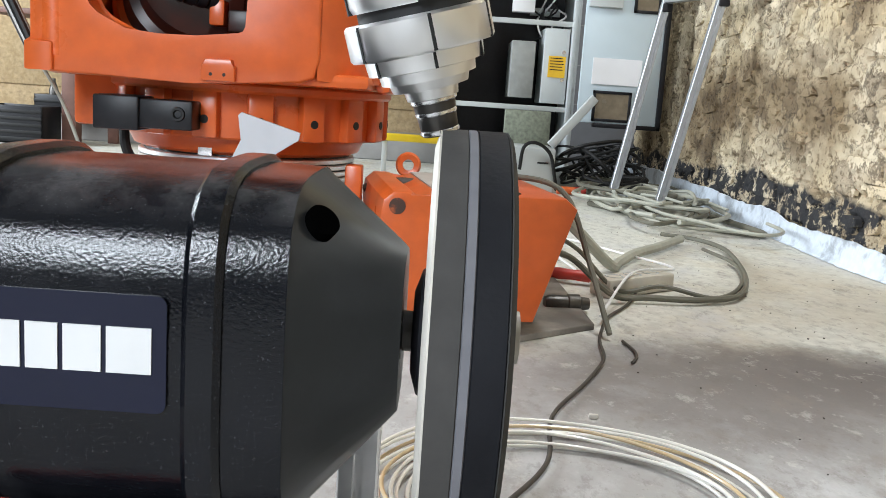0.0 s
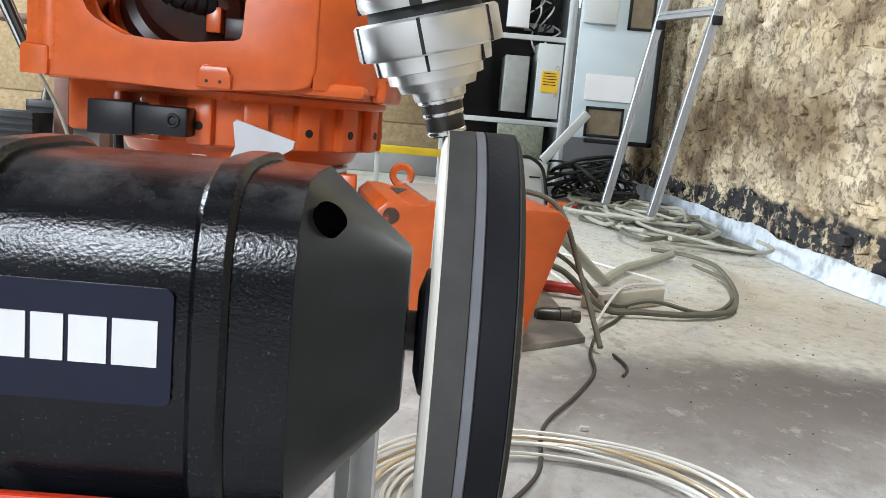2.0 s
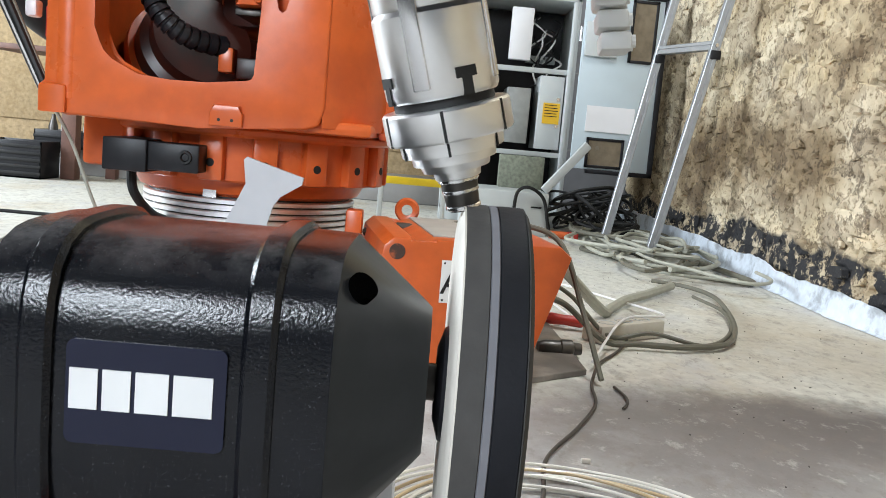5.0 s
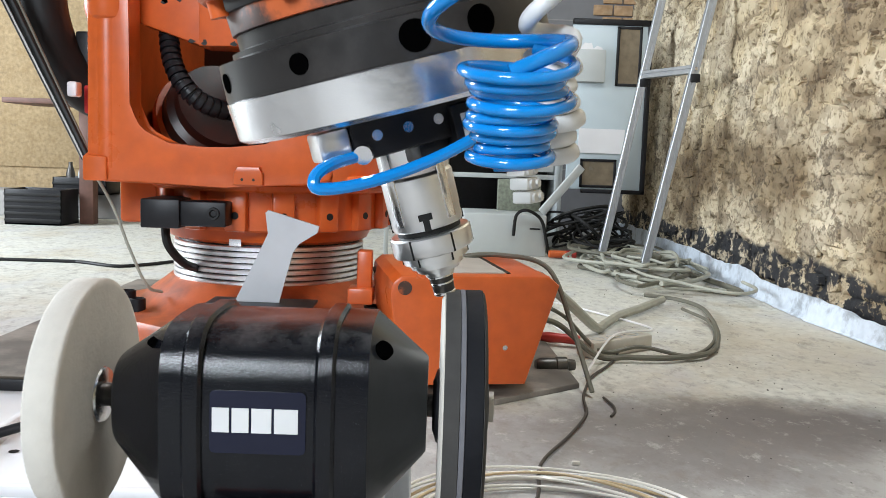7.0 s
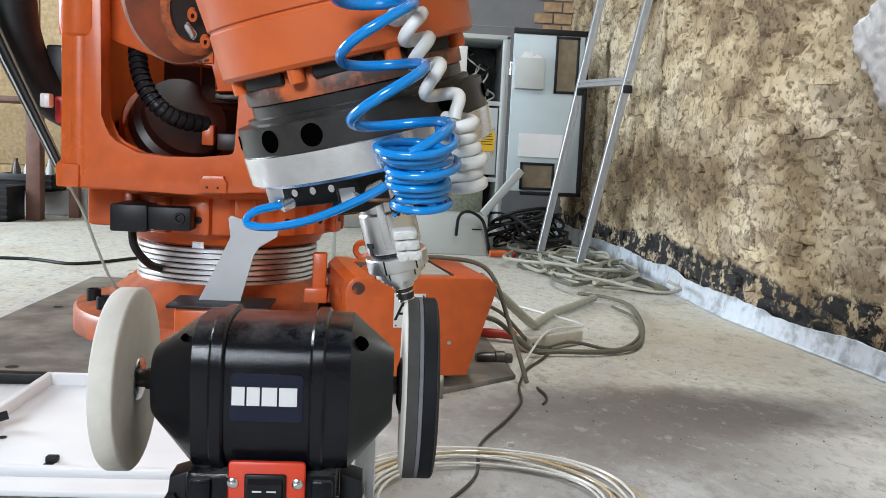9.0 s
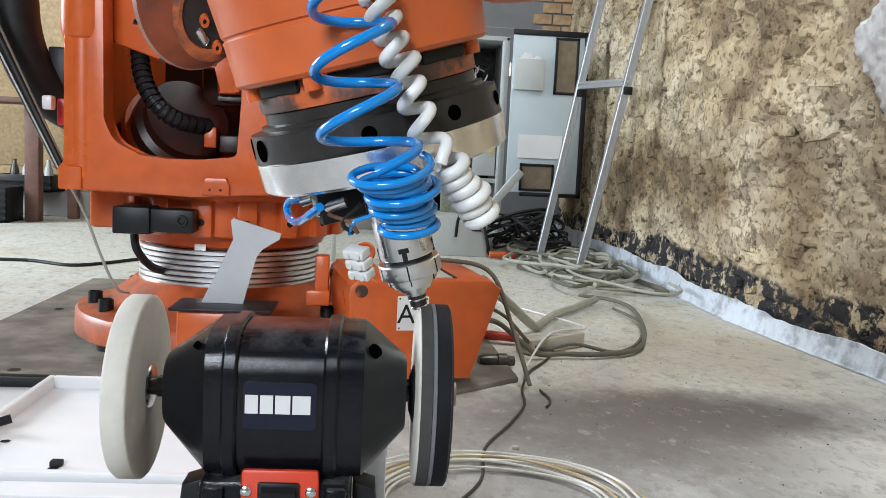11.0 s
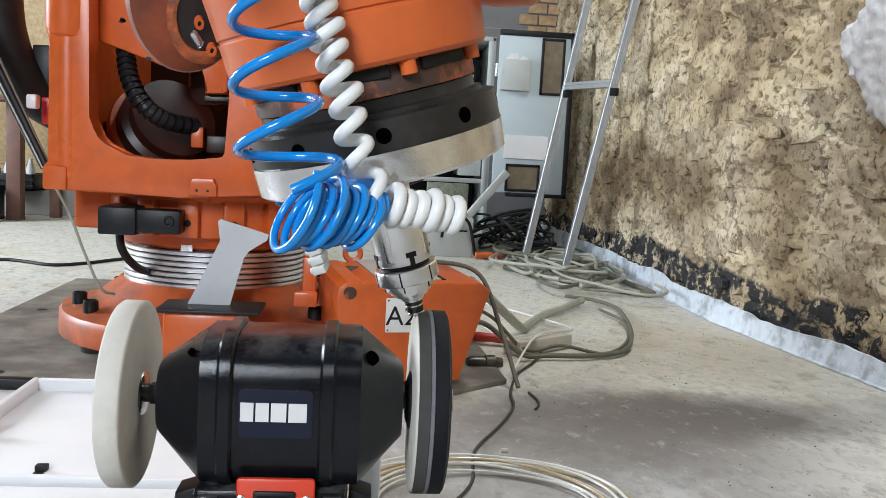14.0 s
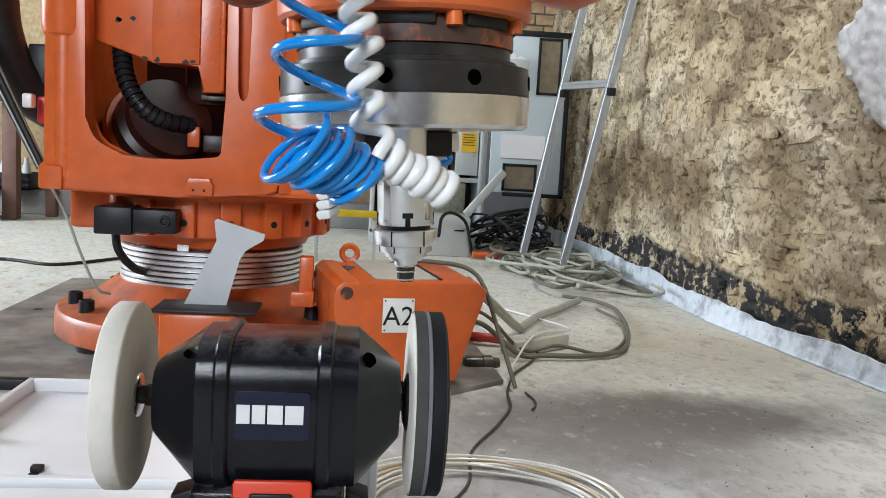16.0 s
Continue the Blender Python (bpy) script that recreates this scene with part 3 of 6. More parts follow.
def wall_stones():
    """Stones that stand proud of the rubble wall, in rough courses."""
    rng = random.Random(5)
    wall = bpy.data.objects["wall_east"]
    shapes = []
    for k in range(26):
        w, h = rng.uniform(0.07, 0.24), rng.uniform(0.03, 0.085)
        ob = part("stone", stone_shape(rng, w, h, rng.uniform(0.014, 0.021)), STONE, wall, angle=25)
        shapes.append((ob, w, h))
    used, count, z = set(), 0, 0.1
    while z < 1.5 and count < 285:
        y = 0.95 + rng.uniform(0, 0.2)
        row = rng.uniform(0.055, 0.085)
        while y < 5.0 and count < 285:
            ob, w, h = shapes[rng.randrange(len(shapes))]
            if rng.random() < 0.62 and not (y < 1.62 and 0.68 < z < 1.12):
                if ob.name not in used:
                    used.add(ob.name)
                    piece = ob
                else:
                    piece = new("stone", ob.data)
                    piece.parent = wall
                piece.location = (wall_x(y + w / 2) - rng.uniform(-0.002, 0.009), y + w / 2, z + row / 2 + rng.uniform(-0.012, 0.012))
                piece.rotation_euler = (radians(rng.uniform(-9, 9)), radians(rng.uniform(-4, 4)), radians(rng.uniform(-4, 4)))
                count += 1
            y += w * rng.uniform(1.0, 1.7)
        z += row


# ---- bench grinder ----
GZ = 0.321
# near-black that stands for the shade inside holes
HOLE_SHADE = mat("painted_hole_shade", (0.001, 0.001, 0.001), 0.9, spec=0.0)
RED = mat("red_switch_plate", (0.6, 0.05, 0.02), 0.4, var=0.06, scale=30)
LABEL_NAVY = mat("navy_label_film", (0.01, 0.0115, 0.026), 0.24, var=0.08, scale=30, spec=0.28)
MARK_WHITE = mat("white_print", (0.66, 0.66, 0.66), 0.5, var=0.03, scale=60)
FELT_GREY = mat("grey_felt", (0.058, 0.056, 0.054), 0.9, var=0.1, scale=80, bump=0.1, bump_scale=300, spec=0.2)
FELT_LIGHT = mat("light_grey_felt", (0.15, 0.15, 0.165), 0.9, var=0.08, scale=80, spec=0.2)
RUBBER = mat("black_abrasive", (0.009, 0.0095, 0.012), 0.65, var=0.15, scale=90, bump=0.08, bump_scale=300, spec=0.15)


SMOOTH_BLACK = mat("smooth_black_enamel", (0.008, 0.0092, 0.0098), 0.31, var=0.2, scale=30, second=(0.03, 0.03, 0.033), second_amount=0.5, second_scale=18)


def section(x, hy, up, down, power=4.0, count=40, dz=0.0):
    """A softly squared ring round the motor's axis."""
    ring = []
    for k in range(count):
        a = 2 * math.pi * (k + 0.5) / count
        c, s = math.cos(a), math.sin(a)
        r = (abs(c) ** power + abs(s) ** power) ** (-1 / power)
        ring.append((x, hy * r * c, dz + (up if s > 0 else down) * r * s))
    return ring


def loft(bm, rings, m=None):
    made = [[bm.verts.new(v) for v in r] for r in rings]
    n = len(made[0])
    for p, q in zip(made, made[1:]):
        for k in range(n):
            bm.faces.new((p[k], p[(k + 1) % n], q[(k + 1) % n], q[k]))
    bm.faces.new(made[0][::-1])
    bm.faces.new(made[-1])
    if m is not None:
        bmesh.ops.transform(bm, matrix=m, verts=[v for r in made for v in r])


def bench_grinder():
    g = thing("bench_grinder", "black cast bench grinder with two polishing wheels", "bench grinder", pose(0, 0, GZ))
    part("motor_housing", mesh(loft, [section(x, 0.058, 0.057, 0.062, 3.6) for x in (-0.162, -0.15, -0.1, -0.088)]), BLACK, g, "textured black enamelled housing")
    for x in (-0.163, -0.086):
        s = 1 if x > -0.12 else -1
        part("flange_rib", mesh(loft, [section(x - 0.006, 0.0595, 0.0585, 0.0635, 3.8), section(x - 0.004, 0.0615, 0.0605, 0.0655, 3.8), section(x + 0.004, 0.0615, 0.0605, 0.0655, 3.8), section(x + 0.006, 0.0595, 0.0585, 0.0635, 3.8)]), BLACK, g)
        x1, x2, x3 = x + s * 0.006, x + s * (0.026 if s > 0 else 0.02), (-0.027 if s > 0 else -0.219)
        part("end_band", mesh(loft, [section(x1, 0.0585, 0.0575, 0.0625, 4), section(x2 - s * 0.001, 0.058, 0.057, 0.062, 4)]), BLACK, g)
        cap = part("end_cap", mesh(loft, [section(x2 - s * 0.001, 0.0575, 0.0565, 0.0615, 4), section(x2, 0.0565, 0.0555, 0.0605, 4), section(x3 - s * 0.002, 0.033, 0.0315, 0.0285, 3.2), section(x3, 0.031, 0.0297, 0.0265, 3)]), SMOOTH_BLACK if s > 0 else BLACK, g, "smooth black tapered end cap", angle=22)
        # cast-in bolt recess on the slope of the cap, a black disc painting its shade
        p0 = Vector((x2 + s * 0.0065, -0.0425, 0.0445)) + 0.0015 * Vector((s * 0.55, -0.5, 0.66))
        nrm = Vector((s * 0.55, -0.5, 0.66)).normalized()
        m = Matrix.Translation(p0) @ nrm.to_track_quat("Z", "Y").to_matrix().to_4x4()
        part("bolt_recess", mesh(lathe, [(0.0056 if s > 0 else 0.003, -0.006), (0.0056 if s > 0 else 0.003, 0.0006), (0.0052 if s > 0 else 0.0027, 0.0007), (0, 0.0003)], m, 24), HOLE_SHADE, cap)
    label = [(cx + 0.003 * math.cos(radians(a)), cz + 0.003 * math.sin(radians(a))) for cx, cz, a0 in ((-0.0995, 0.0185, 0), (-0.149, 0.0185, 90), (-0.149, -0.0125, 180), (-0.0995, -0.0125, 270)) for a in range(a0, a0 + 91, 18)]
    part("label", mesh(prism, label, -0.0592, -0.0578, "y"), LABEL_NAVY, g, "dark navy label film")
    # the maker's mark, as four plain white blocks
    x = -0.1505
    for w in (0.0098, 0.0098, 0.0115, 0.0137):
        part("maker_mark", mesh(box, (x, -0.0598, -0.003), (x + w, -0.0593, 0.0115)), MARK_WHITE, g)
        x += w + 0.0016
    bm = bmesh.new()
    box(bm, (-0.186, -0.056, -0.175), (-0.068, 0.05, -0.058), 0.006)
    box(bm, (-0.182, -0.06, -0.17), (-0.165, -0.052, -0.062), 0.003)
    box(bm, (-0.088, -0.06, -0.17), (-0.071, -0.052, -0.062), 0.003)
    part("pedestal_box", bm, BLACK, g)
    plate = part("switch_plate", mesh(box, (-0.152, -0.0605, -0.13), (-0.0925, -0.0565, -0.047), 0.003), RED, g, "orange-red switch plate")
    bm = bmesh.new()
    box(bm, (-0.139, -0.064, -0.115), (-0.107, -0.06, -0.056), 0.002)
    part("switch_bezel", bm, BLACK_PLAIN, plate)
    rocker = bmesh.new()
    prism(rocker, [(-0.0645, -0.112), (-0.069, -0.105), (-0.0655, -0.085), (-0.069, -0.062), (-0.0645, -0.059)], -0.136, -0.11, "x", 0.0008)
    part("rocker_switch", rocker, BLACK_PLAIN, plate)
    for k in range(3):
        for j in range(2):
            part("switch_mark", mesh(box, (-0.132 + 0.011 * j, -0.0696, -0.068 - 0.006 * k), (-0.125 + 0.011 * j, -0.0686, -0.067 - 0.006 * k)), MARK_WHITE, plate)
    for x in (-0.148, -0.0985):
        m = pose(x, -0.0605, -0.064, 90, 0, 0)
        bm = mesh(lathe, [(0, 0.0022), (0.0025, 0.0022), (0.0042, 0.0012), (0.0046, 0)], m, 20)
        box(bm, (x - 0.0024, -0.0631, -0.0645), (x + 0.0024, -0.0626, -0.0635))
        part("screw", bm, STEEL, plate)
    # rest brackets with their clamping bolts
    for s, x in ((-1, -0.197), (1, -0.055)):
        bm = bmesh.new()
        prism(bm, [(x - s * 0.012, -0.13), (x + s * 0.012, -0.13), (x + s * 0.006, -0.072), (x - s * 0.012, -0.066)], -0.03, 0.0, "y", 0.002)
        br = part("rest_bracket", bm, BLACK_PLAIN, g)
        part("clamp_bolt", mesh(rod, (x + s * 0.004, -0.036, -0.09), (x + s * 0.004, -0.024, -0.09), 0.006, 6), STEEL if s > 0 else BLACK_PLAIN, br)
    part("shaft", mesh(rod, (-0.27, 0, 0), (0.012, 0, 0), 0.0075, 24), GREY_DARK, g, "bare steel shaft")

    def wheel(x, layers, label):
        """Felt discs side by side on the shaft, each (width, material)."""
        a = x - sum(k for k, _ in layers) / 2
        first = None
        for i, (k, material) in enumerate(layers):
            lo, hi = i == 0, i == len(layers) - 1
            prof = [(0, 0), (0.0745, 0), (0.075, 0.0004), (0.075, k - 0.0004), (0.0745, k), (0, k)]
            if lo:
                prof[1:3] = [(0.068, 0), (0.0725, 0.0012), (0.0745, 0.0035)]
            if hi:
                prof[-3:-1] = [(0.0745, k - 0.002), (0.073, k - 0.0006), (0.07, k)]
            bm = mesh(lathe, prof, pose(a, 0, 0, 0, 90, 0), 96)
            first = part("polishing_wheel" if lo else "felt_layer", bm, material, first or g, label if lo else "", angle=50)  if lo else (part("felt_layer", bm, material, first, angle=50) and first)
            a += k
        return first

    right = wheel(-0.0058, [(0.002, FELT), (0.0095, FELT_GREY), (0.0033, FELT_LIGHT), (0.0103, RUBBER), (0.0024, FELT_GREY)], "polishing wheel of felt with a black abrasive band")
    left = wheel(-0.2455, [(0.0205, FELT)], "thick off-white felt polishing wheel")
    for x, s, w in ((-0.0195, -1, right), (0.008, 1, right), (-0.2352, 1, left), (-0.2558, -1, left)):
        m = pose(x, 0, 0, 0, 90 * s, 0)
        part("clamp_flange", mesh(lathe, [(0.024, 0), (0.023, 0.0015), (0.015, 0.004), (0.012, 0.003), (0, 0.003)] if w is right else [(0.018, 0), (0.0172, 0.0012), (0.012, 0.0022), (0, 0.0022)], m, 40), STEEL if w is left else BLACK_PLAIN, w, "dished steel clamping flange")
    part("nut", mesh(rod, (0.0095, 0, 0), (0.0155, 0, 0), 0.0098, 24), mat("pale_nylon", (0.5, 0.47, 0.42), 0.5), right, "pale nylon end nut")
    part("nut", mesh(rod, (-0.229, 0, 0), (-0.2215, 0, 0), 0.009, 6), GREY_DARK, left)
    return g


bench_grinder()


def grinder_stand():
    s = thing("grinder_stand", "slotted aluminium profile stand under the bench grinder", "stand")

    def profile(name, a, b, w):
        a, b = Vector(a), Vector(b)
        m = Matrix.Translation(a) @ (b - a).to_track_quat("Z", "Y").to_matrix().to_4x4()
        h, c = w / 2, w * 0.12
        out = []
        for q in range(4):
            for x, y in ((h, -h + 0.001), (h, -c), (h - w * 0.2, -c), (h - w * 0.2, c), (h, c), (h, h - 0.001)):
                for _ in range(q):
                    x, y = -y, x
                out.append((x, y))
        part(name, mesh(prism, out, 0, (b - a).length, "z", 0, m), ALU, s, smooth=False)
    part("top_plate", mesh(box, (-0.23, -0.09, 0.134), (-0.03, 0.08, 0.146), 0.002), BLACK_PLAIN, s)
    for x, y in ((-0.215, -0.07), (-0.215, 0.06), (-0.043, -0.07), (-0.043, 0.06)):
        profile("leg", (x, y, 0), (x, y, 0.134), 0.02)
    profile("upright", (-0.048, 0.1, 0), (-0.048, 0.1, 0.27), 0.02)
    profile("crossbar", (-0.215, -0.07, 0.03), (-0.215, 0.06, 0.03), 0.018)


grinder_stand()

# ---- the robot ----
CX, CY = -0.435, 1.62
# red darkened so that the column's inside looks shaded
SHADED_RED = mat("shaded_red_motor_paint", (0.045, 0.01, 0.006), 0.4, var=0.15, scale=20, second=(0.012, 0.01, 0.01), second_amount=0.9, second_scale=9, edge=(0.42, 0.6))
SIGN_WHITE = mat("white_sign_plastic", (0.75, 0.75, 0.73), 0.4, var=0.03, scale=20)


def ring_cyl(bm, r0, r1, z0, z1, bevel=0.004, m=None, steps=64):
    return lathe(bm, [(r0, z0), (r1 - bevel, z0), (r1, z0 + bevel), (r1, z1 - bevel), (r1 - bevel, z1), (r0, z1)], m, steps)


def robot():
    r = thing("industrial_robot", "orange six-axis industrial robot with worn paint", "robot")
    c = pose(CX, CY, 0)
    # base casting, lobed where the floor bolts sit
    bm = bmesh.new()
    n = 96
    rings = []
    for k, z in ((1.0, 0.04), (1.0, 0.086), (0.98, 0.098), (0.94, 0.104), (0.82, 0.112), (0.74, 0.14), (0.66, 0.162), (0.62, 0.175)):
        ring = []
        for i in range(n):
            a = 2 * math.pi * i / n
            lobe = 0.012 * max(0, math.cos(4 * a + 0.6)) if k > 0.9 else 0
            rr = (0.378 + lobe) * k
            ring.append((rr * math.cos(a), rr * math.sin(a), z))
        rings.append(ring)
    loft(bm, rings, c)
    base = part("base", bm, ORANGE_DIRTY, r, "orange cast base with a sloping collar")
    for a in (198, 219, 324, 340, 150, 30):
        q = radians(a)
        x, y = CX + 0.33 * math.cos(q), CY + 0.33 * math.sin(q)
        part("floor_bolt", mesh(lathe, [(0, 0.13), (0.01, 0.13), (0.01, 0.124), (0.013, 0.124), (0.0145, 0.136), (0.0175, 0.134), (0.018, 0.09), (0, 0.09)], pose(x, y, 0), 20), BLACK_PLAIN, base, "black socket-head bolt")
        part("levelling_foot", mesh(lathe, [(0.04, 0.012), (0.042, 0.026), (0.03, 0.044), (0, 0.044)], pose(x - 0.02 * math.cos(q), y - 0.02 * math.sin(q), 0), 24), GREY_DARK, base)
    part("front_block", mesh(box, (-0.482, 1.2, 0.03), (-0.315, 1.36, 0.155), 0.012), ORANGE, r)
    part("cover_strip", mesh(box, (-0.495, 1.185, 0.155), (-0.275, 1.32, 0.162), 0.002), BLACK_PLAIN, r, "black cover strip")
    # bracket plate standing on the front block
    out = [(-0.44, 0.162), (-0.348, 0.162), (-0.322, 0.268), (-0.31, 0.286), (-0.271, 0.31), (-0.268, 0.324), (-0.373, 0.354), (-0.379, 0.348), (-0.372, 0.305)]
    bm = bmesh.new()
    prism(bm, out, 1.262, 1.27, "y", 0.001)
    part("bracket_plate", bm, mat("pale_grey_enamel", (0.5, 0.52, 0.55), 0.45, var=0.04, scale=20), r, "pale grey bent bracket plate", smooth=False)
    # drum with its coiled aluminium strip
    part("drum", mesh(lathe, [(0.217, 0.168), (0.217, 0.27), (0.2, 0.275)], c, 64), BLACK_PLAIN, r)
    for k in range(7):
        part("drum_turn", mesh(ring_cyl, 0.212, 0.228, 0.172 + 0.0132 * k, 0.1823 + 0.0132 * k, 0.002, c), ALU, r)
    part("neck", mesh(lathe, [(0.19, 0.25), (0.21, 0.262), (0.236, 0.272), (0.25, 0.3), (0.25, 0.31)], c, 64), ORANGE, r)
    # ring of the rotating column with its cast pockets
    bm = bmesh.new()
    ring_cyl(bm, 0.2, 0.276, 0.298, 0.395, 0.004, c)
    part("pocket_ring", bm, ORANGE, r)
    for k in range(18):
        a = 360 * k / 18 + 6
        m = c @ pose(0, 0, 0, 0, 0, a)
        rib = part("ring_rib", mesh(box, (0.265, -0.024, 0.3), (0.296, 0.024, 0.388), 0.006, m), ORANGE, r)
        # black plug painted as the shaded inside of a bolt hole
        part("bolt_hole", mesh(rod, tuple(m @ Vector((0.29, 0, 0.335))), tuple(m @ Vector((0.2975, 0, 0.335))), 0.008, 14), CABLE_AND_SHADE_BLACK, rib)
    part("ring_band", mesh(ring_cyl, 0.2, 0.302, 0.385, 0.404, 0.005, c), ORANGE, r)
    for a in (262, 283):
        m = c @ pose(0, 0, 0, 0, 0, a)
        bm = bmesh.new()
        box(bm, (0.236, -0.014, 0.262), (0.239, 0.014, 0.3), 0.001, m)
        box(bm, (0.222, -0.014, 0.262), (0.239, 0.014, 0.265), 0.001, m)
        part("clip", bm, STEEL, r, "bent steel retaining clip")
    # rotating column: a U-shaped front with an open window
    y0 = 1.235
    out = [(-0.735, 0.42), (-0.7, 0.402), (-0.46, 0.398), (-0.27, 0.41), (-0.245, 0.42), (-0.236, 0.45), (-0.236, 1.25),
           (-0.306, 1.25), (-0.304, 0.632), (-0.309, 0.611), (-0.321, 0.603), (-0.333, 0.611), (-0.338, 0.632), (-0.341, 1.25),
           (-0.362, 1.25), (-0.358, 0.61), (-0.3585, 0.497), (-0.364, 0.486), (-0.376, 0.4815), (-0.447, 0.479), (-0.511, 0.478), (-0.568, 0.483),
           (-0.597, 0.49), (-0.619, 0.501), (-0.634, 0.515), (-0.643, 0.533), (-0.647, 0.56), (-0.65, 0.8), (-0.65, 1.25), (-0.732, 1.25), (-0.73, 0.47)]
    bm = bmesh.new()
    prism(bm, out, y0, y0 + 0.07, "y", 0.006)
    column = part("column", bm, ORANGE, r, "hollow orange rotating column with an open window", angle=50)
    part("pocket_floor", mesh(box, (-0.352, y0 + 0.028, 0.585), (-0.297, y0 + 0.06, 1.25), 0.002), ORANGE, column)
    part("side_wall", mesh(box, (-0.728, y0 + 0.03, 0.4), (-0.69, 2.0, 1.25), 0.018), ORANGE, column)
    part("side_wall", mesh(box, (-0.15, y0 + 0.14, 0.4), (-0.118, 2.0, 1.25), 0.014), ORANGE, column)
    flank = [(-0.24, y0 + 0.006), (-0.215, y0 + 0.02), (-0.18, y0 + 0.055), (-0.15, y0 + 0.1), (-0.13, y0 + 0.16), (-0.13, y0 + 0.25), (-0.24, y0 + 0.25)]
    part("column_flank", mesh(prism, flank, 0.415, 1.25, "z", 0.004), ORANGE, column)
    part("corner_post", mesh(rod, (-0.696, y0 + 0.033, 0.43), (-0.696, y0 + 0.033, 1.25), 0.036, 32), ORANGE, column)
    part("hinge_hub", mesh(lathe, [(0, 0.715), (0.03, 0.717), (0.043, 0.728), (0.047, 0.745), (0.047, 1.0), (0, 1.0)], pose(-0.699, y0 + 0.034, 0), 36), ORANGE, column, "rounded orange hub casting")
    part("hub_pin", mesh(lathe, [(0, -0.012), (0.008, -0.012), (0.01, -0.009), (0.01, 0.02), (0, 0.02)], pose(-0.728, y0 + 0.05, 0.61, 0, 90, 0), 16), ORANGE_WORN, column)
    part("side_flange", mesh(prism, [(y0 - 0.008, 0.404), (1.9, 0.404), (1.9, 0.452), (y0 + 0.03, 0.466), (y0 - 0.008, 0.452)], -0.74, -0.69, "x", 0.006), ORANGE, column)
    part("underside", mesh(box, (-0.73, y0 + 0.02, 0.405), (-0.15, 2.0, 0.43), 0.01), ORANGE, column)
    part("lower_skirt", mesh(box, (-0.735, 1.42, 0.305), (-0.6, 1.75, 0.406), 0.01), ORANGE, column)
    # the darkened red puts interior shade into the rear wall's colour
    part("rear_wall", mesh(box, (-0.72, 1.96, 0.42), (-0.14, 2.0, 1.25), 0.004), SHADED_RED, column)
    boss = bmesh.new()
    prism(boss, [(-0.436, 0.405), (-0.378, 0.405), (-0.378, 0.43), (-0.384, 0.432), (-0.384, 0.442), (-0.43, 0.442), (-0.43, 0.432), (-0.436, 0.43)], y0 - 0.012, y0 + 0.002, "y", 0.002)
    part("cast_boss", boss, ORANGE, column)
    # the boss holes are black plugs that imitate shade
    for x in (-0.419, -0.396):
        part("boss_hole", mesh(rod, (x, y0 - 0.0125, 0.416), (x, y0 - 0.008, 0.416), 0.003, 10), CABLE_AND_SHADE_BLACK, column)
    # gear and motor inside the window, the dark red deepened to paint in shade
    part("gear_motor", mesh(lathe, [(0, -0.12), (0.1, -0.12), (0.115, -0.1), (0.115, 0.02), (0.1, 0.03), (0.1, 0.06), (0, 0.06)], pose(-0.545, 1.5, 0.545, 62, 0, 35), 48), SHADED_RED, r, "dark red motor housing inside the column, with shade in its colour")
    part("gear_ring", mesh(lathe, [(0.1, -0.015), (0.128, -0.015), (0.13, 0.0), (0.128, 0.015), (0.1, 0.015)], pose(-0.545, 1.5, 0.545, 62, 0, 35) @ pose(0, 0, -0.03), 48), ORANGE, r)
    part("inner_casting", mesh(box, (-0.5, 1.5, 0.6), (-0.37, 1.75, 0.75), 0.03), SHADED_RED, r)
    part("inner_shelf", mesh(box, (-0.428, 1.34, 0.612), (-0.374, 1.5, 0.624), 0.002), GREY_DARK, r)
    part("motor_plug", mesh(box, (-0.46, 1.36, 0.505), (-0.432, 1.4, 0.552), 0.004), ORANGE, r)
    part("motor_plug", mesh(box, (-0.425, 1.36, 0.495), (-0.375, 1.42, 0.535), 0.004), SHADED_RED, r)
    # ribbed conduit in the window
    path = smooth_path([(-0.607, 1.36, 0.77), (-0.6, 1.34, 0.7), (-0.585, 1.32, 0.645), (-0.553, 1.31, 0.594), (-0.51, 1.33, 0.563), (-0.45, 1.38, 0.552)], 4)
    bm = bmesh.new()
    ribs = []
    for p, q in zip(path, path[1:]):
        ribs += [(p, 0.0195), (p.lerp(q, 0.68), 0.0215), (p.lerp(q, 0.72), 0.0165), (p.lerp(q, 0.97), 0.0165)]
    tube(bm, [p for p, _ in ribs], [k for _, k in ribs], 16)
    part("ribbed_conduit", bm, BLACK_PLAIN, r, "ribbed black conduit")
    # junction box on the base
    out = [(-0.09, 0.035), (0.16, 0.035), (0.222, 0.232), (0.2, 0.25), (-0.02, 0.25), (-0.045, 0.238), (-0.062, 0.25), (-0.092, 0.25), (-0.108, 0.236), (-0.112, 0.21)]
    bm = bmesh.new()
    prism(bm, out, -0.006, 0.34, "y", 0.006, pose(0.0, 1.13, 0, 0, 0, 10))
    jb = part("junction_box", bm, ORANGE, r, "tapered orange connection box on the base")
    mm = pose(0.0, 1.13, 0, 0, 0, 10)
    part("lid_sheet", mesh(box, (-0.02, 0.03, 0.248), (0.12, 0.33, 0.253), 0.002, mm), mat("dusty_grey_sheet", (0.42, 0.4, 0.36), 0.7, var=0.08, scale=20), jb, "dusty grey lid sheet")
    part("lid_seam", mesh(box, (0.122, 0.03, 0.2495), (0.13, 0.33, 0.252), 0.0, mm), CABLE_AND_SHADE_BLACK, jb)
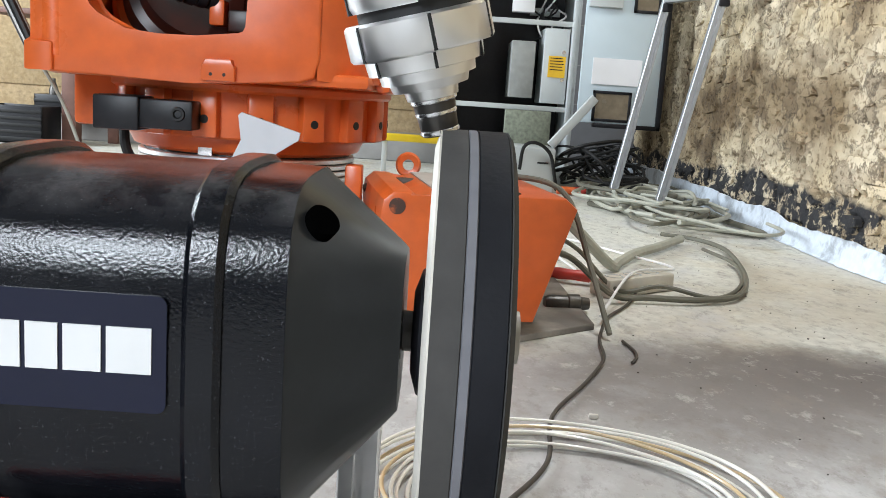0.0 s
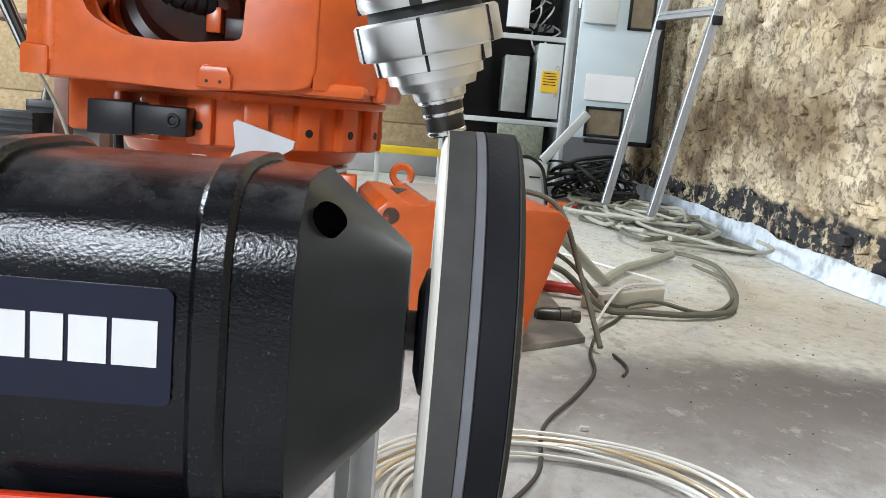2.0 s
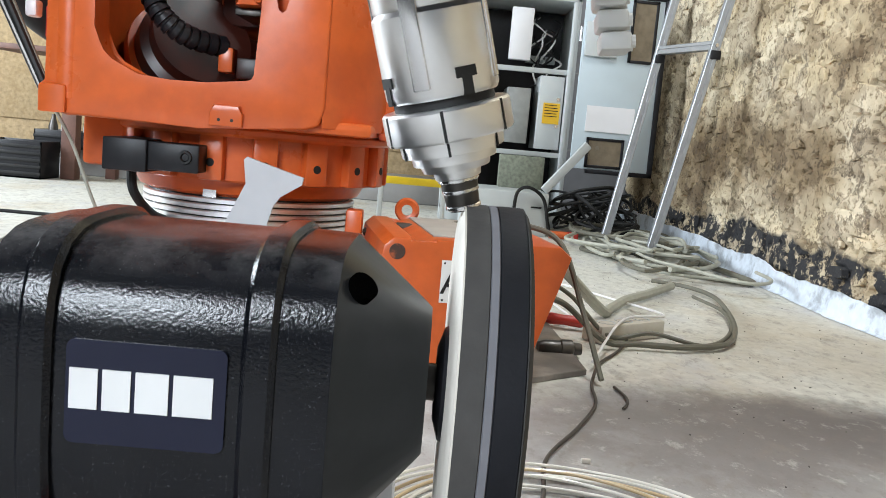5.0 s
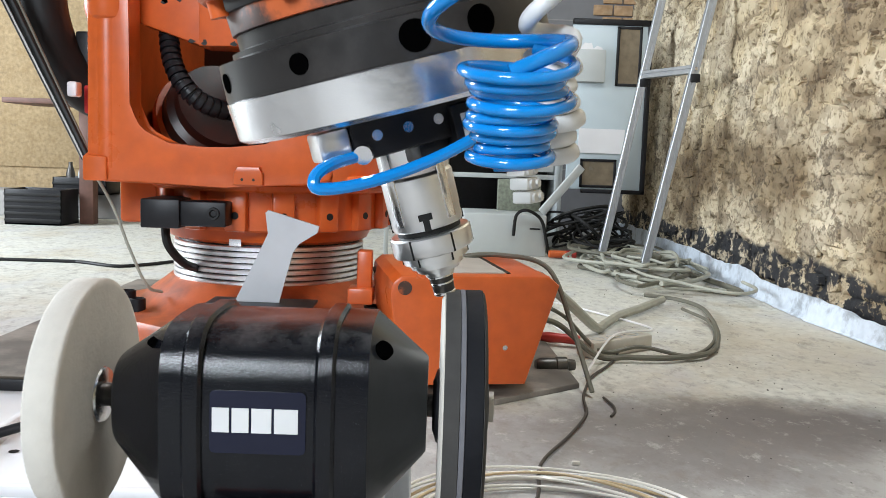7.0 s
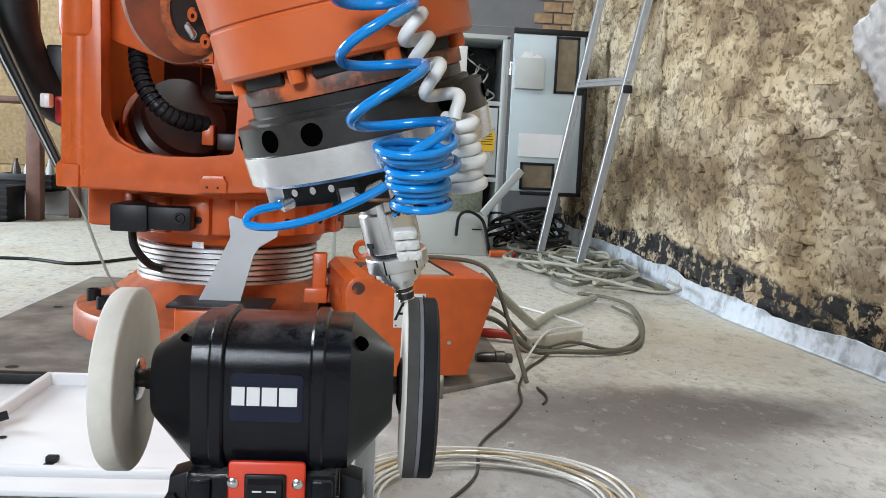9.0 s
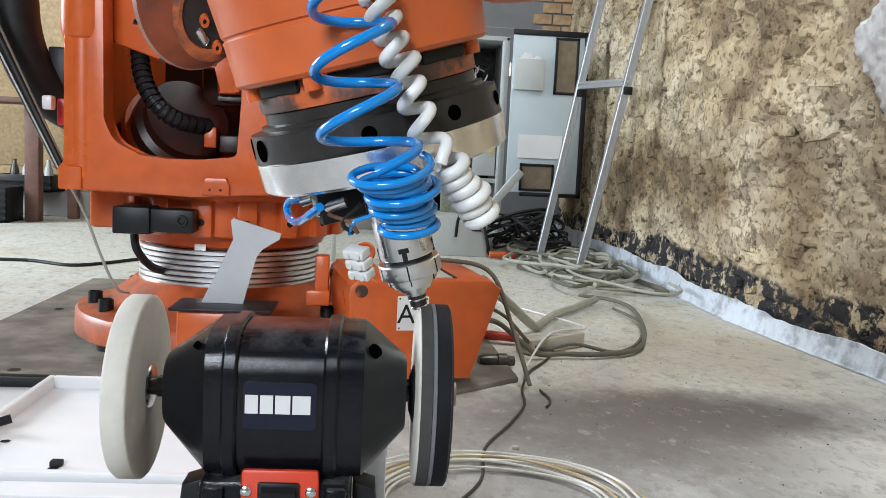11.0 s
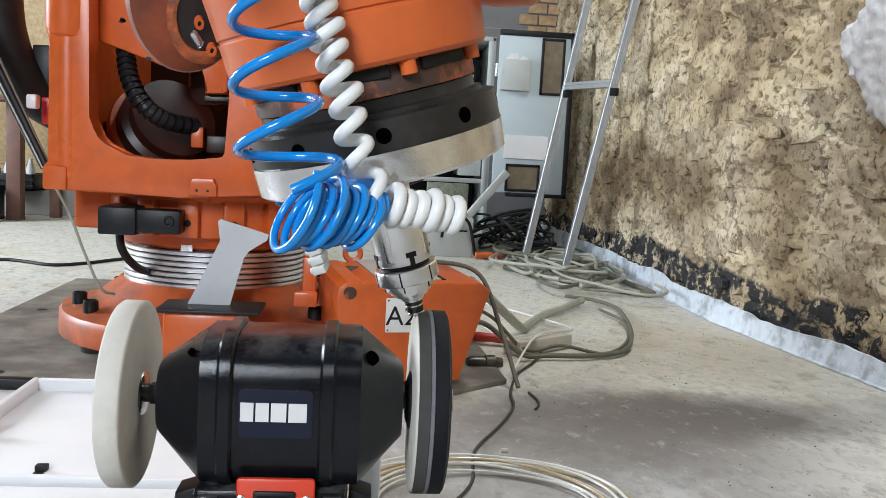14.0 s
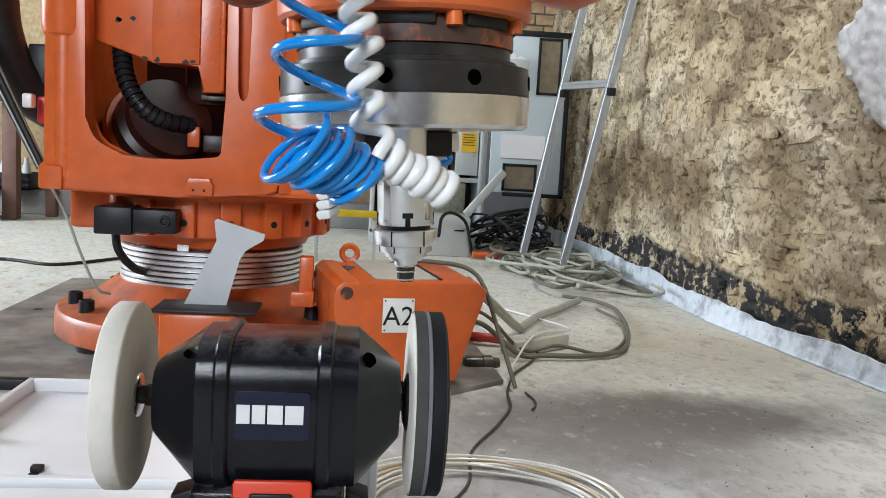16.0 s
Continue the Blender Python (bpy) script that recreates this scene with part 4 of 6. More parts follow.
    part("lug_hole", mesh(rod, tuple(mm @ Vector((-0.085, -0.008, 0.226))), tuple(mm @ Vector((-0.085, 0.0, 0.226))), 0.0135, 24), ORANGE_WORN, jb)
    part("box_screw", mesh(rod, tuple(mm @ Vector((0.115, -0.01, 0.11))), tuple(mm @ Vector((0.115, 0.0, 0.11))), 0.005, 12), STEEL, jb)
    sign = part("axis_sign", mesh(box, (-0.008, -0.0095, 0.143), (0.06, -0.007, 0.216), 0.0006, mm), SIGN_WHITE, jb, "white sign with black lettering A2")
    for x in (-0.003, 0.055):
        for z in (0.148, 0.211):
            part("sign_rivet", mesh(rod, tuple(mm @ Vector((x, -0.0105, z))), tuple(mm @ Vector((x, -0.009, z))), 0.002, 8), GREY_DARK, sign)
    text = bpy.data.curves.new("lettering", "FONT")
    text.body, text.size, text.extrude, text.align_x = "A2", 0.058, 0.0004, "CENTER"
    ob = new("lettering", text)
    ob.data.materials.append(CABLE_AND_SHADE_BLACK)
    ob.parent = sign
    ob.matrix_basis = mm @ pose(0.026, -0.0104, 0.159, 90, 0, 0)
    # eyelet and small pipework between base and box
    part("lifting_eye", mesh(lathe, [(0.0115, -0.006), (0.022, -0.008), (0.026, 0), (0.022, 0.008), (0.0115, 0.006), (0.0115, -0.006)], pose(-0.083, 1.5, 0.262, 90, 0, 0), 32), ORANGE, r)
    part("end_stop", mesh(box, (-0.197, 1.36, 0.16), (-0.165, 1.4, 0.265), 0.004), ORANGE, r)
    part("end_stop", mesh(box, (-0.215, 1.34, 0.15), (-0.16, 1.41, 0.185), 0.004), ORANGE, r)
    bm = bmesh.new()
    tube(bm, smooth_path([(-0.13, 1.42, 0.2), (-0.05, 1.4, 0.215), (0.02, 1.42, 0.25), (0.12, 1.4, 0.262), (0.22, 1.36, 0.24), (0.27, 1.3, 0.12), (0.3, 1.2, 0.012)], 8), 0.0055, 8)
    part("motor_lead", bm, CABLE_GREY, r, "thin grey motor lead")
    bm = bmesh.new()
    tube(bm, smooth_path([(-0.16, 1.4, 0.22), (-0.09, 1.36, 0.24), (-0.04, 1.38, 0.23), (-0.02, 1.45, 0.21)], 8), 0.009, 8)
    tube(bm, smooth_path([(-0.15, 1.45, 0.2), (-0.08, 1.44, 0.2), (0.0, 1.46, 0.215)], 8), 0.012, 8)
    part("pipework", bm, CABLE_BROWN, r)
    # sensor box at the ring
    bm = bmesh.new()
    box(bm, (-0.636, 1.262, 0.309), (-0.555, 1.4, 0.369), 0.004)
    box(bm, (-0.56, 1.27, 0.314), (-0.462, 1.33, 0.366), 0.004)
    sb = part("sensor_box", bm, BLACK_PLAIN, r, "black plastic sensor box")
    part("cable_gland", mesh(lathe, [(0.006, -0.002), (0.008, 0.003), (0.012, 0.003), (0.013, -0.002)], pose(-0.487, 1.268, 0.342, 90, 0, 0), 20), CABLE_AND_SHADE_BLACK, sb)
    bm = bmesh.new()
    tube(bm, smooth_path([(-0.615, 1.36, 0.32), (-0.608, 1.36, 0.265), (-0.585, 1.4, 0.22), (-0.56, 1.45, 0.2)], 8), 0.0095, 10)
    part("sensor_cable", bm, CABLE_AND_SHADE_BLACK, r)
    # thick cable bundle and struts at the flank of the column
    bm = bmesh.new()
    tube(bm, smooth_path([(-0.89, 1.38, 1.2), (-0.897, 1.4, 0.85), (-0.882, 1.41, 0.71), (-0.842, 1.44, 0.62), (-0.776, 1.5, 0.57), (-0.72, 1.6, 0.56)], 10), 0.052, 20)
    part("sheathed_harness", bm, CABLE_AND_SHADE_BLACK, r, "thick black cable bundle")
    part("bundle_clamp", mesh(box, (-0.83, 1.42, 0.6), (-0.78, 1.55, 0.72), 0.006), BLACK_PLAIN, r)
    part("flank_plug", mesh(box, (-0.788, 1.36, 0.54), (-0.768, 1.4, 0.6), 0.004), mat("red_plastic", (0.5, 0.02, 0.02), 0.4), r)
    part("flank_plug", mesh(box, (-0.8, 1.3, 0.572), (-0.778, 1.33, 0.603), 0.005), WHITE_PAINT, r, "white plastic plug")
    for k, (mtl, rad, dx) in enumerate(((GREY_DARK, 0.006, 0.0), (CABLE_AND_SHADE_BLACK, 0.008, 0.018), (CABLE_GREY, 0.003, 0.032))):
        part("strut", mesh(rod, (-0.965 + dx, 1.29, 0.85), (-0.752 + dx * 0.5, 1.27, 0.445), rad, 10), mtl, r)
    return r




def link_arm():
    out = [(-0.655, 1.2), (-0.655, 0.727), (-0.53, 0.686), (-0.424, 0.689), (-0.422, 0.626), (-0.374, 0.628), (-0.374, 1.2)]
    arm = part("link_arm", mesh(prism, out, 1.31, 1.42, "y", 0.006), ORANGE, ROBOT, "orange link arm with chipped lower edge")
    part("raised_face", mesh(prism, [(-0.528, 1.2), (-0.528, 0.684), (-0.426, 0.687), (-0.426, 1.2)], 1.301, 1.312, "y", 0.003), ORANGE, arm)
    part("cast_web", mesh(box, (-0.382, 1.29, 0.63), (-0.37, 1.33, 1.1), 0.004), ORANGE, arm)
    rng = random.Random(4)
    for x, z, y in ((-0.6, 0.774, 1.3092), (-0.571, 0.777, 1.3092), (-0.602, 0.771, 1.3092), (-0.545, 0.694, 1.3092), (-0.515, 0.691, 1.3003), (-0.44, 0.692, 1.3003), (-0.455, 0.69, 1.3003)):
        n = 9
        ring = [(x + 0.0075 * rng.uniform(0.5, 1.2) * math.cos(2 * math.pi * k / n), z + 0.0055 * rng.uniform(0.5, 1.2) * math.sin(2 * math.pi * k / n)) for k in range(n)]
        part("paint_chip", mesh(prism, ring, y, y + 0.001, "y"), CABLE_AND_SHADE_BLACK, arm, smooth=False)


ROBOT = robot()
link_arm()
# ---- wrist, tool and what hangs from it (local z runs up the spindle from the tip) ----
AMBER = mat("dusty_orange_worn", (0.58, 0.115, 0.028), 0.36, var=0.1, scale=25, bump=0.04, second=(0.42, 0.08, 0.022), second_amount=0.6, second_scale=8)
# the robot's orange darkened to stand for shadow on the drive housing
SHADED_ORANGE = mat("shaded_orange_paint", (0.26, 0.052, 0.016), 0.4, var=0.15, scale=20, second=(0.05, 0.018, 0.012), second_amount=0.9, second_scale=7, edge=(0.4, 0.6))
BURNT = mat("blackened_steel", (0.022, 0.02, 0.019), 0.33, metal=0.0, var=0.3, scale=25, second=(0.09, 0.08, 0.075), second_amount=0.35, second_scale=22, spec=0.3)
SATIN = mat("satin_steel", (0.86, 0.86, 0.86), 0.34, metal=1.0, var=0.04, scale=60)
BRASS_BROWN = mat("brown_wire", (0.16, 0.07, 0.03), 0.5)


def wrist_parts():
    w = part("wrist", mesh(lathe, [(0.0, 0.182), (0.07, 0.182), (0.078, 0.184), (0.078, 0.201), (0.096, 0.203), (0.0985, 0.206), (0.1, 0.238), (0.0988, 0.2393), (0.0988, 0.2408), (0.1005, 0.242), (0.107, 0.32), (0.11, 0.42), (0.1, 0.46), (0.0, 0.47)], None, 72), AMBER, ROBOT, "tapered orange wrist housing with worn paint")
    part("worn_collar", mesh(lathe, [(0.074, 0.18), (0.085, 0.182), (0.0855, 0.198), (0.083, 0.202), (0.074, 0.2025)], None, 72), ORANGE_WORN, w, "orange collar with paint worn to black")
    for a in range(0, 360, 45):
        m = pose(0, 0, 0, 0, 0, a + 20)
        part("collar_bolt", mesh(rod, tuple(m @ Vector((0.089, 0, 0.193))), tuple(m @ Vector((0.089, 0, 0.208))), 0.006, 12), ORANGE, w)
        # black block that paints the shade of a pocket onto the collar
        part("pocket_shade", mesh(box, (0.082, -0.022, 0.1935), (0.0866, 0.022, 0.2028), 0.002, m @ pose(0, 0, 0, 0, 0, 22)), CABLE_AND_SHADE_BLACK, w)
    # drive housing beside the wrist, its orange darkened to paint in shadow, with a dark recess and two capped bolts
    turned = pose(-0.128, 0.1, 0.3, 0, 17, 0) @ pose(0, 0, 0, 104, 0, 14) @ Matrix.Diagonal((0.84, 1.15, 1.2, 1))
    part("drive_housing", mesh(lathe, [(0, 0.05), (0.045, 0.05), (0.053, 0.046), (0.057, 0.036), (0.057, 0.0), (0.055, -0.06), (0.0, -0.07)], turned, 48), SHADED_ORANGE, w, "orange drive housing with a recess, shade in its colour")
    pit = turned @ pose(0.014, -0.012, 0)
    # flat black-brown disc paints the shaded depth of the recess
    part("recess", mesh(lathe, [(0, 0.0505), (0.022, 0.0508), (0.025, 0.0506)], pit, 40), mat("painted_recess_shade", (0.02, 0.011, 0.009), 0.4, var=0.3, scale=30), w, "dark recess with its shade painted in")
    part("recess_rim", mesh(lathe, [(0.024, 0.05), (0.025, 0.053), (0.028, 0.053), (0.034, 0.05)], pit, 40), ORANGE_WORN, w)
    for x, y in ((-0.004, -0.004), (0.009, -0.022)):
        part("capped_bolt", mesh(lathe, [(0.0016, 0.054), (0.002, 0.056), (0.0042, 0.056), (0.005, 0.0505)], pit @ pose(x, y, 0), 20), ORANGE, w)
        # black disc for the shaded socket of the bolt
        part("bolt_centre", mesh(lathe, [(0, 0.0545), (0.002, 0.0545)], pit @ pose(x, y, 0), 14), CABLE_AND_SHADE_BLACK, w)
    part("locking_plate", mesh(box, (0.0, -0.018, 0.051), (0.014, -0.011, 0.053), 0.002, pit @ pose(0, 0, 0, 0, 0, -45)), STEEL, w)
    part("forearm_end", mesh(lathe, [(0, -0.062), (0.03, -0.058), (0.052, -0.04), (0.06, 0.0), (0.06, 0.12), (0, 0.12)], pose(0.132, 0.02, 0.285, 0, 17, 0), 40), ORANGE, w, "rounded orange end of the forearm")
    bm = bmesh.new()
    loft(bm, [[tuple(Vector((-0.02, 0.05, 0.44)).lerp(Vector((-0.134, 1.3, 0.93)), k) + Vector((rr * math.cos(a), 0.3 * rr * math.sin(a), rr * math.sin(a)))) for a in (2 * math.pi * i / 32 for i in range(32))] for k, rr in ((0, 0.09), (0.1, 0.11), (0.5, 0.12), (0.8, 0.15), (1.0, 0.17))])
    part("forearm", bm, ORANGE, w, "long orange forearm above the wrist")
    return w


def tool_parts():
    f = part("tool_flange", mesh(lathe, [(0, 0.1215), (0.094, 0.1215), (0.0975, 0.124), (0.0985, 0.143), (0.0985, 0.1455), (0, 0.1455)], None, 96), TURNED, ROBOT, "thick turned aluminium adapter disc")
    part("flange_ring", mesh(lathe, [(0.06, 0.1456), (0.0975, 0.1456), (0.098, 0.147), (0.0972, 0.1675), (0.0945, 0.1675), (0.088, 0.169), (0.088, 0.172), (0.083, 0.173), (0.083, 0.181), (0.08, 0.1835), (0.06, 0.1835)], None, 96), BURNT, f, "dark burnished steel ring", angle=15)
    # black plugs stand in for the shaded depth of the ring's holes
    for a in (316, 338, 37, 75, 112, 150, 200, 240, 280):
        m = pose(0, 0, 0, 0, 0, a - 95)
        part("ring_hole", mesh(rod, tuple(m @ Vector((0.09, 0, 0.157))), tuple(m @ Vector((0.0984, 0, 0.157))), 0.0082 if a > 300 else 0.0055, 18), HOLE_SHADE, f)
    # drill chuck on the spindle
    s = part("spindle", mesh(lathe, [(0, 0.046), (0.0215, 0.046), (0.0225, 0.048), (0.0225, 0.078), (0.021, 0.08), (0.0215, 0.081), (0.0215, 0.1), (0.017, 0.101), (0.017, 0.1216), (0, 0.1216)], None, 48), SATIN, f, "satin turned spindle body")
    del s
    # T-slots are black strips on the surface, shade put in as colour
    for a in range(0, 360, 90):
        m = pose(0, 0, 0, 0, 0, a + 30)
        bm = bmesh.new()
        box(bm, (0.0215, -0.002, 0.046), (0.0229, 0.002, 0.0535), 0.0, m)
        box(bm, (0.0213, -0.0042, 0.0525), (0.0228, 0.0042, 0.0565), 0.0, m)
        part("spindle_slot", bm, CABLE_AND_SHADE_BLACK, f)
        part("spindle_flat", mesh(box, (0.0214, -0.0035, 0.05), (0.0229, 0.0035, 0.098), 0.0008, m @ pose(0, 0, 0, 0, 0, 45)), STEEL, f)
    # black band paints the gap's shade above the sleeve
    part("chuck_gap", mesh(lathe, [(0.02, 0.0425), (0.02, 0.0465)], None, 32), CABLE_AND_SHADE_BLACK, f)
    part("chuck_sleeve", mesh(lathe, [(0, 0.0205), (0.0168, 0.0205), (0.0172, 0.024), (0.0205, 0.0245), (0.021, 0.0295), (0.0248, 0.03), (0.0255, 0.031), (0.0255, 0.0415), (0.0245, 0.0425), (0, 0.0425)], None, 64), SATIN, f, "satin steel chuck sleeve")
    # sleeve slots: thin black bars in place of shaded grooves
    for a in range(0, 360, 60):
        part("sleeve_slot", mesh(box, (0.0238, -0.0006, 0.0302), (0.0257, 0.0006, 0.042), 0.0, pose(0, 0, 0, 0, 0, a)), CABLE_AND_SHADE_BLACK, f)
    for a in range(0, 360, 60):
        part("sleeve_slot", mesh(box, (0.02, -0.0005, 0.0243), (0.0212, 0.0005, 0.0296), 0.0, pose(0, 0, 0, 0, 0, a)), CABLE_AND_SHADE_BLACK, f)
    for z, rr in ((0.0005, 0.0072), (0.0072, 0.0075), (0.0118, 0.0084)):
        part("bright_band", mesh(ring_cyl, 0.005, rr, z, z + 0.0018, 0.0004, None, 40), STEEL, f)
    part("chuck_cone", mesh(lathe, [(0, 0.0135), (0.0092, 0.0135), (0.0098, 0.0168), (0.0135, 0.0172), (0.0145, 0.0205), (0, 0.0205)], None, 48), SATIN, f)
    part("chuck_nose", mesh(lathe, [(0, 0.0), (0.0062, 0.0), (0.0068, 0.0012), (0.0071, 0.007), (0.0065, 0.0078), (0.0074, 0.0088), (0.0078, 0.0137), (0, 0.0137)], None, 40), GREY_DARK, f, "dark steel workpiece held in the chuck")
    # valves, fittings and wiring under the disc
    vm = pose(0, 0, 0, 0, 0, -40)
    bm = bmesh.new()
    box(bm, (-0.05, -0.06, 0.1), (0.03, -0.012, 0.1216), 0.003, vm)
    box(bm, (0.006, -0.066, 0.092), (0.03, -0.03, 0.118), 0.003, vm)
    box(bm, (-0.012, -0.052, 0.088), (0.012, -0.024, 0.112), 0.003, vm)
    part("valve_block", bm, BLACK_PLAIN, f, "black valve block")
    for x in (-0.036, 0.034):
        part("push_fitting", mesh(rod, vm @ Vector((x, -0.045, 0.107)), vm @ Vector((x - 0.012, -0.066, 0.104)), 0.0052, 14), STEEL, f)
    part("valve_plate", mesh(box, (-0.068, -0.058, 0.104), (-0.05, -0.034, 0.12), 0.002, vm), ALU, f, "pale metal valve end plate")
    for k in range(3):
        part("block_screw", mesh(rod, vm @ Vector((-0.036 + 0.018 * k, -0.0612, 0.112)), vm @ Vector((-0.036 + 0.018 * k, -0.0595, 0.112)), 0.003, 12), STEEL, f)
    part("valve_label", mesh(box, (0.011, -0.0668, 0.099), (0.025, -0.0659, 0.112), 0.0, vm), MARK_WHITE, f)
    for k in range(3):
        bm = bmesh.new()
        m = pose(0.004, -0.068, 0.05 + 0.0082 * k, 8, 10, 0)
        box(bm, (-0.009, -0.006, 0), (0.009, 0.006, 0.0072), 0.0015, m)
        for x in (-0.0045, 0.0045):
            rod(bm, m @ Vector((x, -0.0055, 0.0036)), m @ Vector((x, -0.0075, 0.0036)), 0.0026, 10)
        part("terminal_block", bm, mat("milky_plastic", (0.62, 0.62, 0.6), 0.35), f, "milky screw terminal block")
    for k, (c0, c1) in enumerate(((CABLE_AND_SHADE_BLACK, (0.01, 0.0)), (BRASS_BROWN, (-0.012, 0.004)), (BLUE_HOSE, (0.016, -0.004)))):
        bm = bmesh.new()
        tube(bm, smooth_path([(c1[0], -0.04, 0.112), (c1[0] * 1.6, -0.062, 0.106 - 0.004 * k), (0.006 * k, -0.07, 0.094), (0.004 + c1[1], -0.066, 0.084)], 8), 0.0016, 8)
        part("wire", bm, c0, f)
    bm = bmesh.new()
    a = [(-0.048, -0.06, 0.104), (-0.068, -0.07, 0.104), (-0.078, -0.074, 0.1), (-0.076, -0.076, 0.094), (-0.05, -0.078, 0.091), (-0.01, -0.078, 0.094), (0.035, -0.076, 0.104), (0.06, -0.07, 0.112)]
    tube(bm, smooth_path([vm @ Vector(p) for p in a], 10), 0.0033, 10)
    part("air_line", bm, BLUE_HOSE, f, "short blue air line")
    return f


def helix(bm, r0, r1, length, turns, tube_r, lead=0.0, per=20, phase=0.0, start=0.0, ease=1.0):
    pts = []
    n = int(turns * per)
    for i in range(n + 1):
        k = i / n
        a = 2 * math.pi * turns * k + phase
        r = (r0 + (r1 - r0) * k) * (1 + 0.1 * math.sin(a * 0.37) + 0.07 * math.sin(a * 0.61))
        pts.append((r * (math.cos(a) + 0.1 * math.sin(a * 0.23)), r * (math.sin(a) + 0.1 * math.cos(a * 0.31)), start + length * k ** ease + lead * math.sin(a)))
    tube(bm, pts, tube_r, 12)


def hose(name, label, material, upper, lower):
    h = thing(name, label, "air hose")
    u = part("stretched_coil", mesh(helix, *upper), material, h)
    d = part("tight_coil", mesh(helix, *lower), material, h)
    return u, d


WRIST, TOOL = wrist_parts(), tool_parts()
BLUE_U, BLUE_L = hose("coiled_air_hose", "glossy blue coiled air hose hanging from the wrist", BLUE_HOSE, (0.0265, 0.0275, 0.26, 6.6, 0.0034, 0.003, 28, 0.0, -0.018), (0.0225, 0.0155, 0.056, 9.5, 0.0027, 0.009, 24, 2.0))
WHITE_U, WHITE_L = hose("coiled_air_hose", "dull white coiled air hose hanging from the wrist", WHITE_HOSE, (0.0088, 0.0084, 0.27, 21, 0.0043, 0.0015, 18, 0.0, -0.01, 0.72), (0.0098, 0.0098, 0.052, 6, 0.0044, 0.003, 18))

BLUE_UPPER = [
    (0.0, (-0.001, -0.162, 0.534), (-0.008, -0.162, 0.598)),
    (7.3, (-0.001, -0.162, 0.534), (-0.008, -0.162, 0.598)),
    (8.2, (-0.023, -0.162, 0.531), (-0.046, -0.162, 0.611)),
    (9.0, (-0.033, -0.162, 0.533), (-0.055, -0.162, 0.62)),
    (11.5, (-0.071, -0.15, 0.523), (-0.087, -0.15, 0.615)),
    (12.5, (-0.084, -0.15, 0.519), (-0.103, -0.15, 0.613)),
    (13.5, (-0.104, -0.15, 0.517), (-0.12, -0.15, 0.613)),
    (14.5, (-0.12, -0.15, 0.516), (-0.134, -0.15, 0.616)),
    (15.5, (-0.122, -0.15, 0.514), (-0.135, -0.15, 0.614)),
    (15.8, (-0.124, -0.15, 0.532), (-0.137, -0.15, 0.614)),
    (16.0, (-0.099, -0.15, 0.548), (-0.098, -0.15, 0.616)),
]
BLUE_LOWER = [
    (0.0, (0.009, -0.168, 0.523), (0.008, -0.138, 0.482)),
    (7.3, (0.009, -0.168, 0.523), (0.008, -0.138, 0.482)),
    (8.2, (-0.016, -0.168, 0.518), (-0.014, -0.138, 0.479)),
    (9.0, (-0.022, -0.168, 0.524), (-0.016, -0.138, 0.482)),
    (11.5, (-0.061, -0.162, 0.507), (-0.04, -0.132, 0.469)),
    (12.5, (-0.087, -0.162, 0.5), (-0.043, -0.132, 0.485)),
    (13.5, (-0.102, -0.162, 0.489), (-0.05, -0.132, 0.482)),
    (14.5, (-0.113, -0.162, 0.483), (-0.052, -0.132, 0.478)),
    (15.5, (-0.115, -0.162, 0.482), (-0.054, -0.132, 0.476)),
    (15.8, (-0.122, -0.162, 0.515), (-0.07, -0.132, 0.499)),
    (16.0, (-0.108, -0.162, 0.526), (-0.058, -0.132, 0.503)),
]
WHITE_UPPER = [
    (0.0, (0.027, -0.13, 0.534), (0.016, -0.13, 0.585)),
    (7.3, (0.027, -0.13, 0.534), (0.016, -0.13, 0.585)),
    (8.2, (0.01, -0.13, 0.538), (-0.025, -0.13, 0.605)),
    (9.0, (-0.002, -0.13, 0.549), (-0.036, -0.13, 0.616)),
    (11.5, (-0.025, -0.125, 0.521), (-0.066, -0.125, 0.62)),
    (12.5, (-0.036, -0.13, 0.526), (-0.072, -0.13, 0.618)),
    (13.5, (-0.051, -0.135, 0.512), (-0.089, -0.135, 0.618)),
    (14.5, (-0.071, -0.135, 0.498), (-0.107, -0.135, 0.621)),
    (15.5, (-0.072, -0.135, 0.497), (-0.108, -0.135, 0.618)),
    (15.8, (-0.071, -0.135, 0.522), (-0.105, -0.135, 0.615)),
    (16.0, (-0.059, -0.135, 0.532), (-0.074, -0.135, 0.62)),
]
WHITE_LOWER = [
    (0.0, (0.027, -0.13, 0.529), (0.031, -0.115, 0.494)),
    (7.3, (0.027, -0.13, 0.529), (0.031, -0.115, 0.494)),
    (8.2, (0.01, -0.13, 0.531), (0.021, -0.115, 0.493)),
    (9.0, (0.005, -0.13, 0.541), (0.018, -0.115, 0.495)),
    (11.5, (-0.017, -0.125, 0.512), (0.013, -0.11, 0.484)),
    (12.5, (-0.028, -0.13, 0.514), (0.015, -0.115, 0.49)),
    (13.5, (-0.041, -0.135, 0.496), (0.011, -0.12, 0.487)),
    (14.5, (-0.056, -0.135, 0.489), (-0.001, -0.12, 0.483)),
    (15.5, (-0.06, -0.135, 0.487), (-0.005, -0.12, 0.481)),
    (15.8, (-0.067, -0.135, 0.525), (-0.022, -0.12, 0.516)),
    (16.0, (-0.052, -0.135, 0.522), (-0.005, -0.12, 0.501)),
]


def hang(a, b):
    """The pose of a hose piece that starts at a and runs towards b."""
    a, b = Vector(a), Vector(b)
    return Matrix.Translation(a) @ (b - a).to_track_quat("Z", "Y").to_matrix().to_4x4()


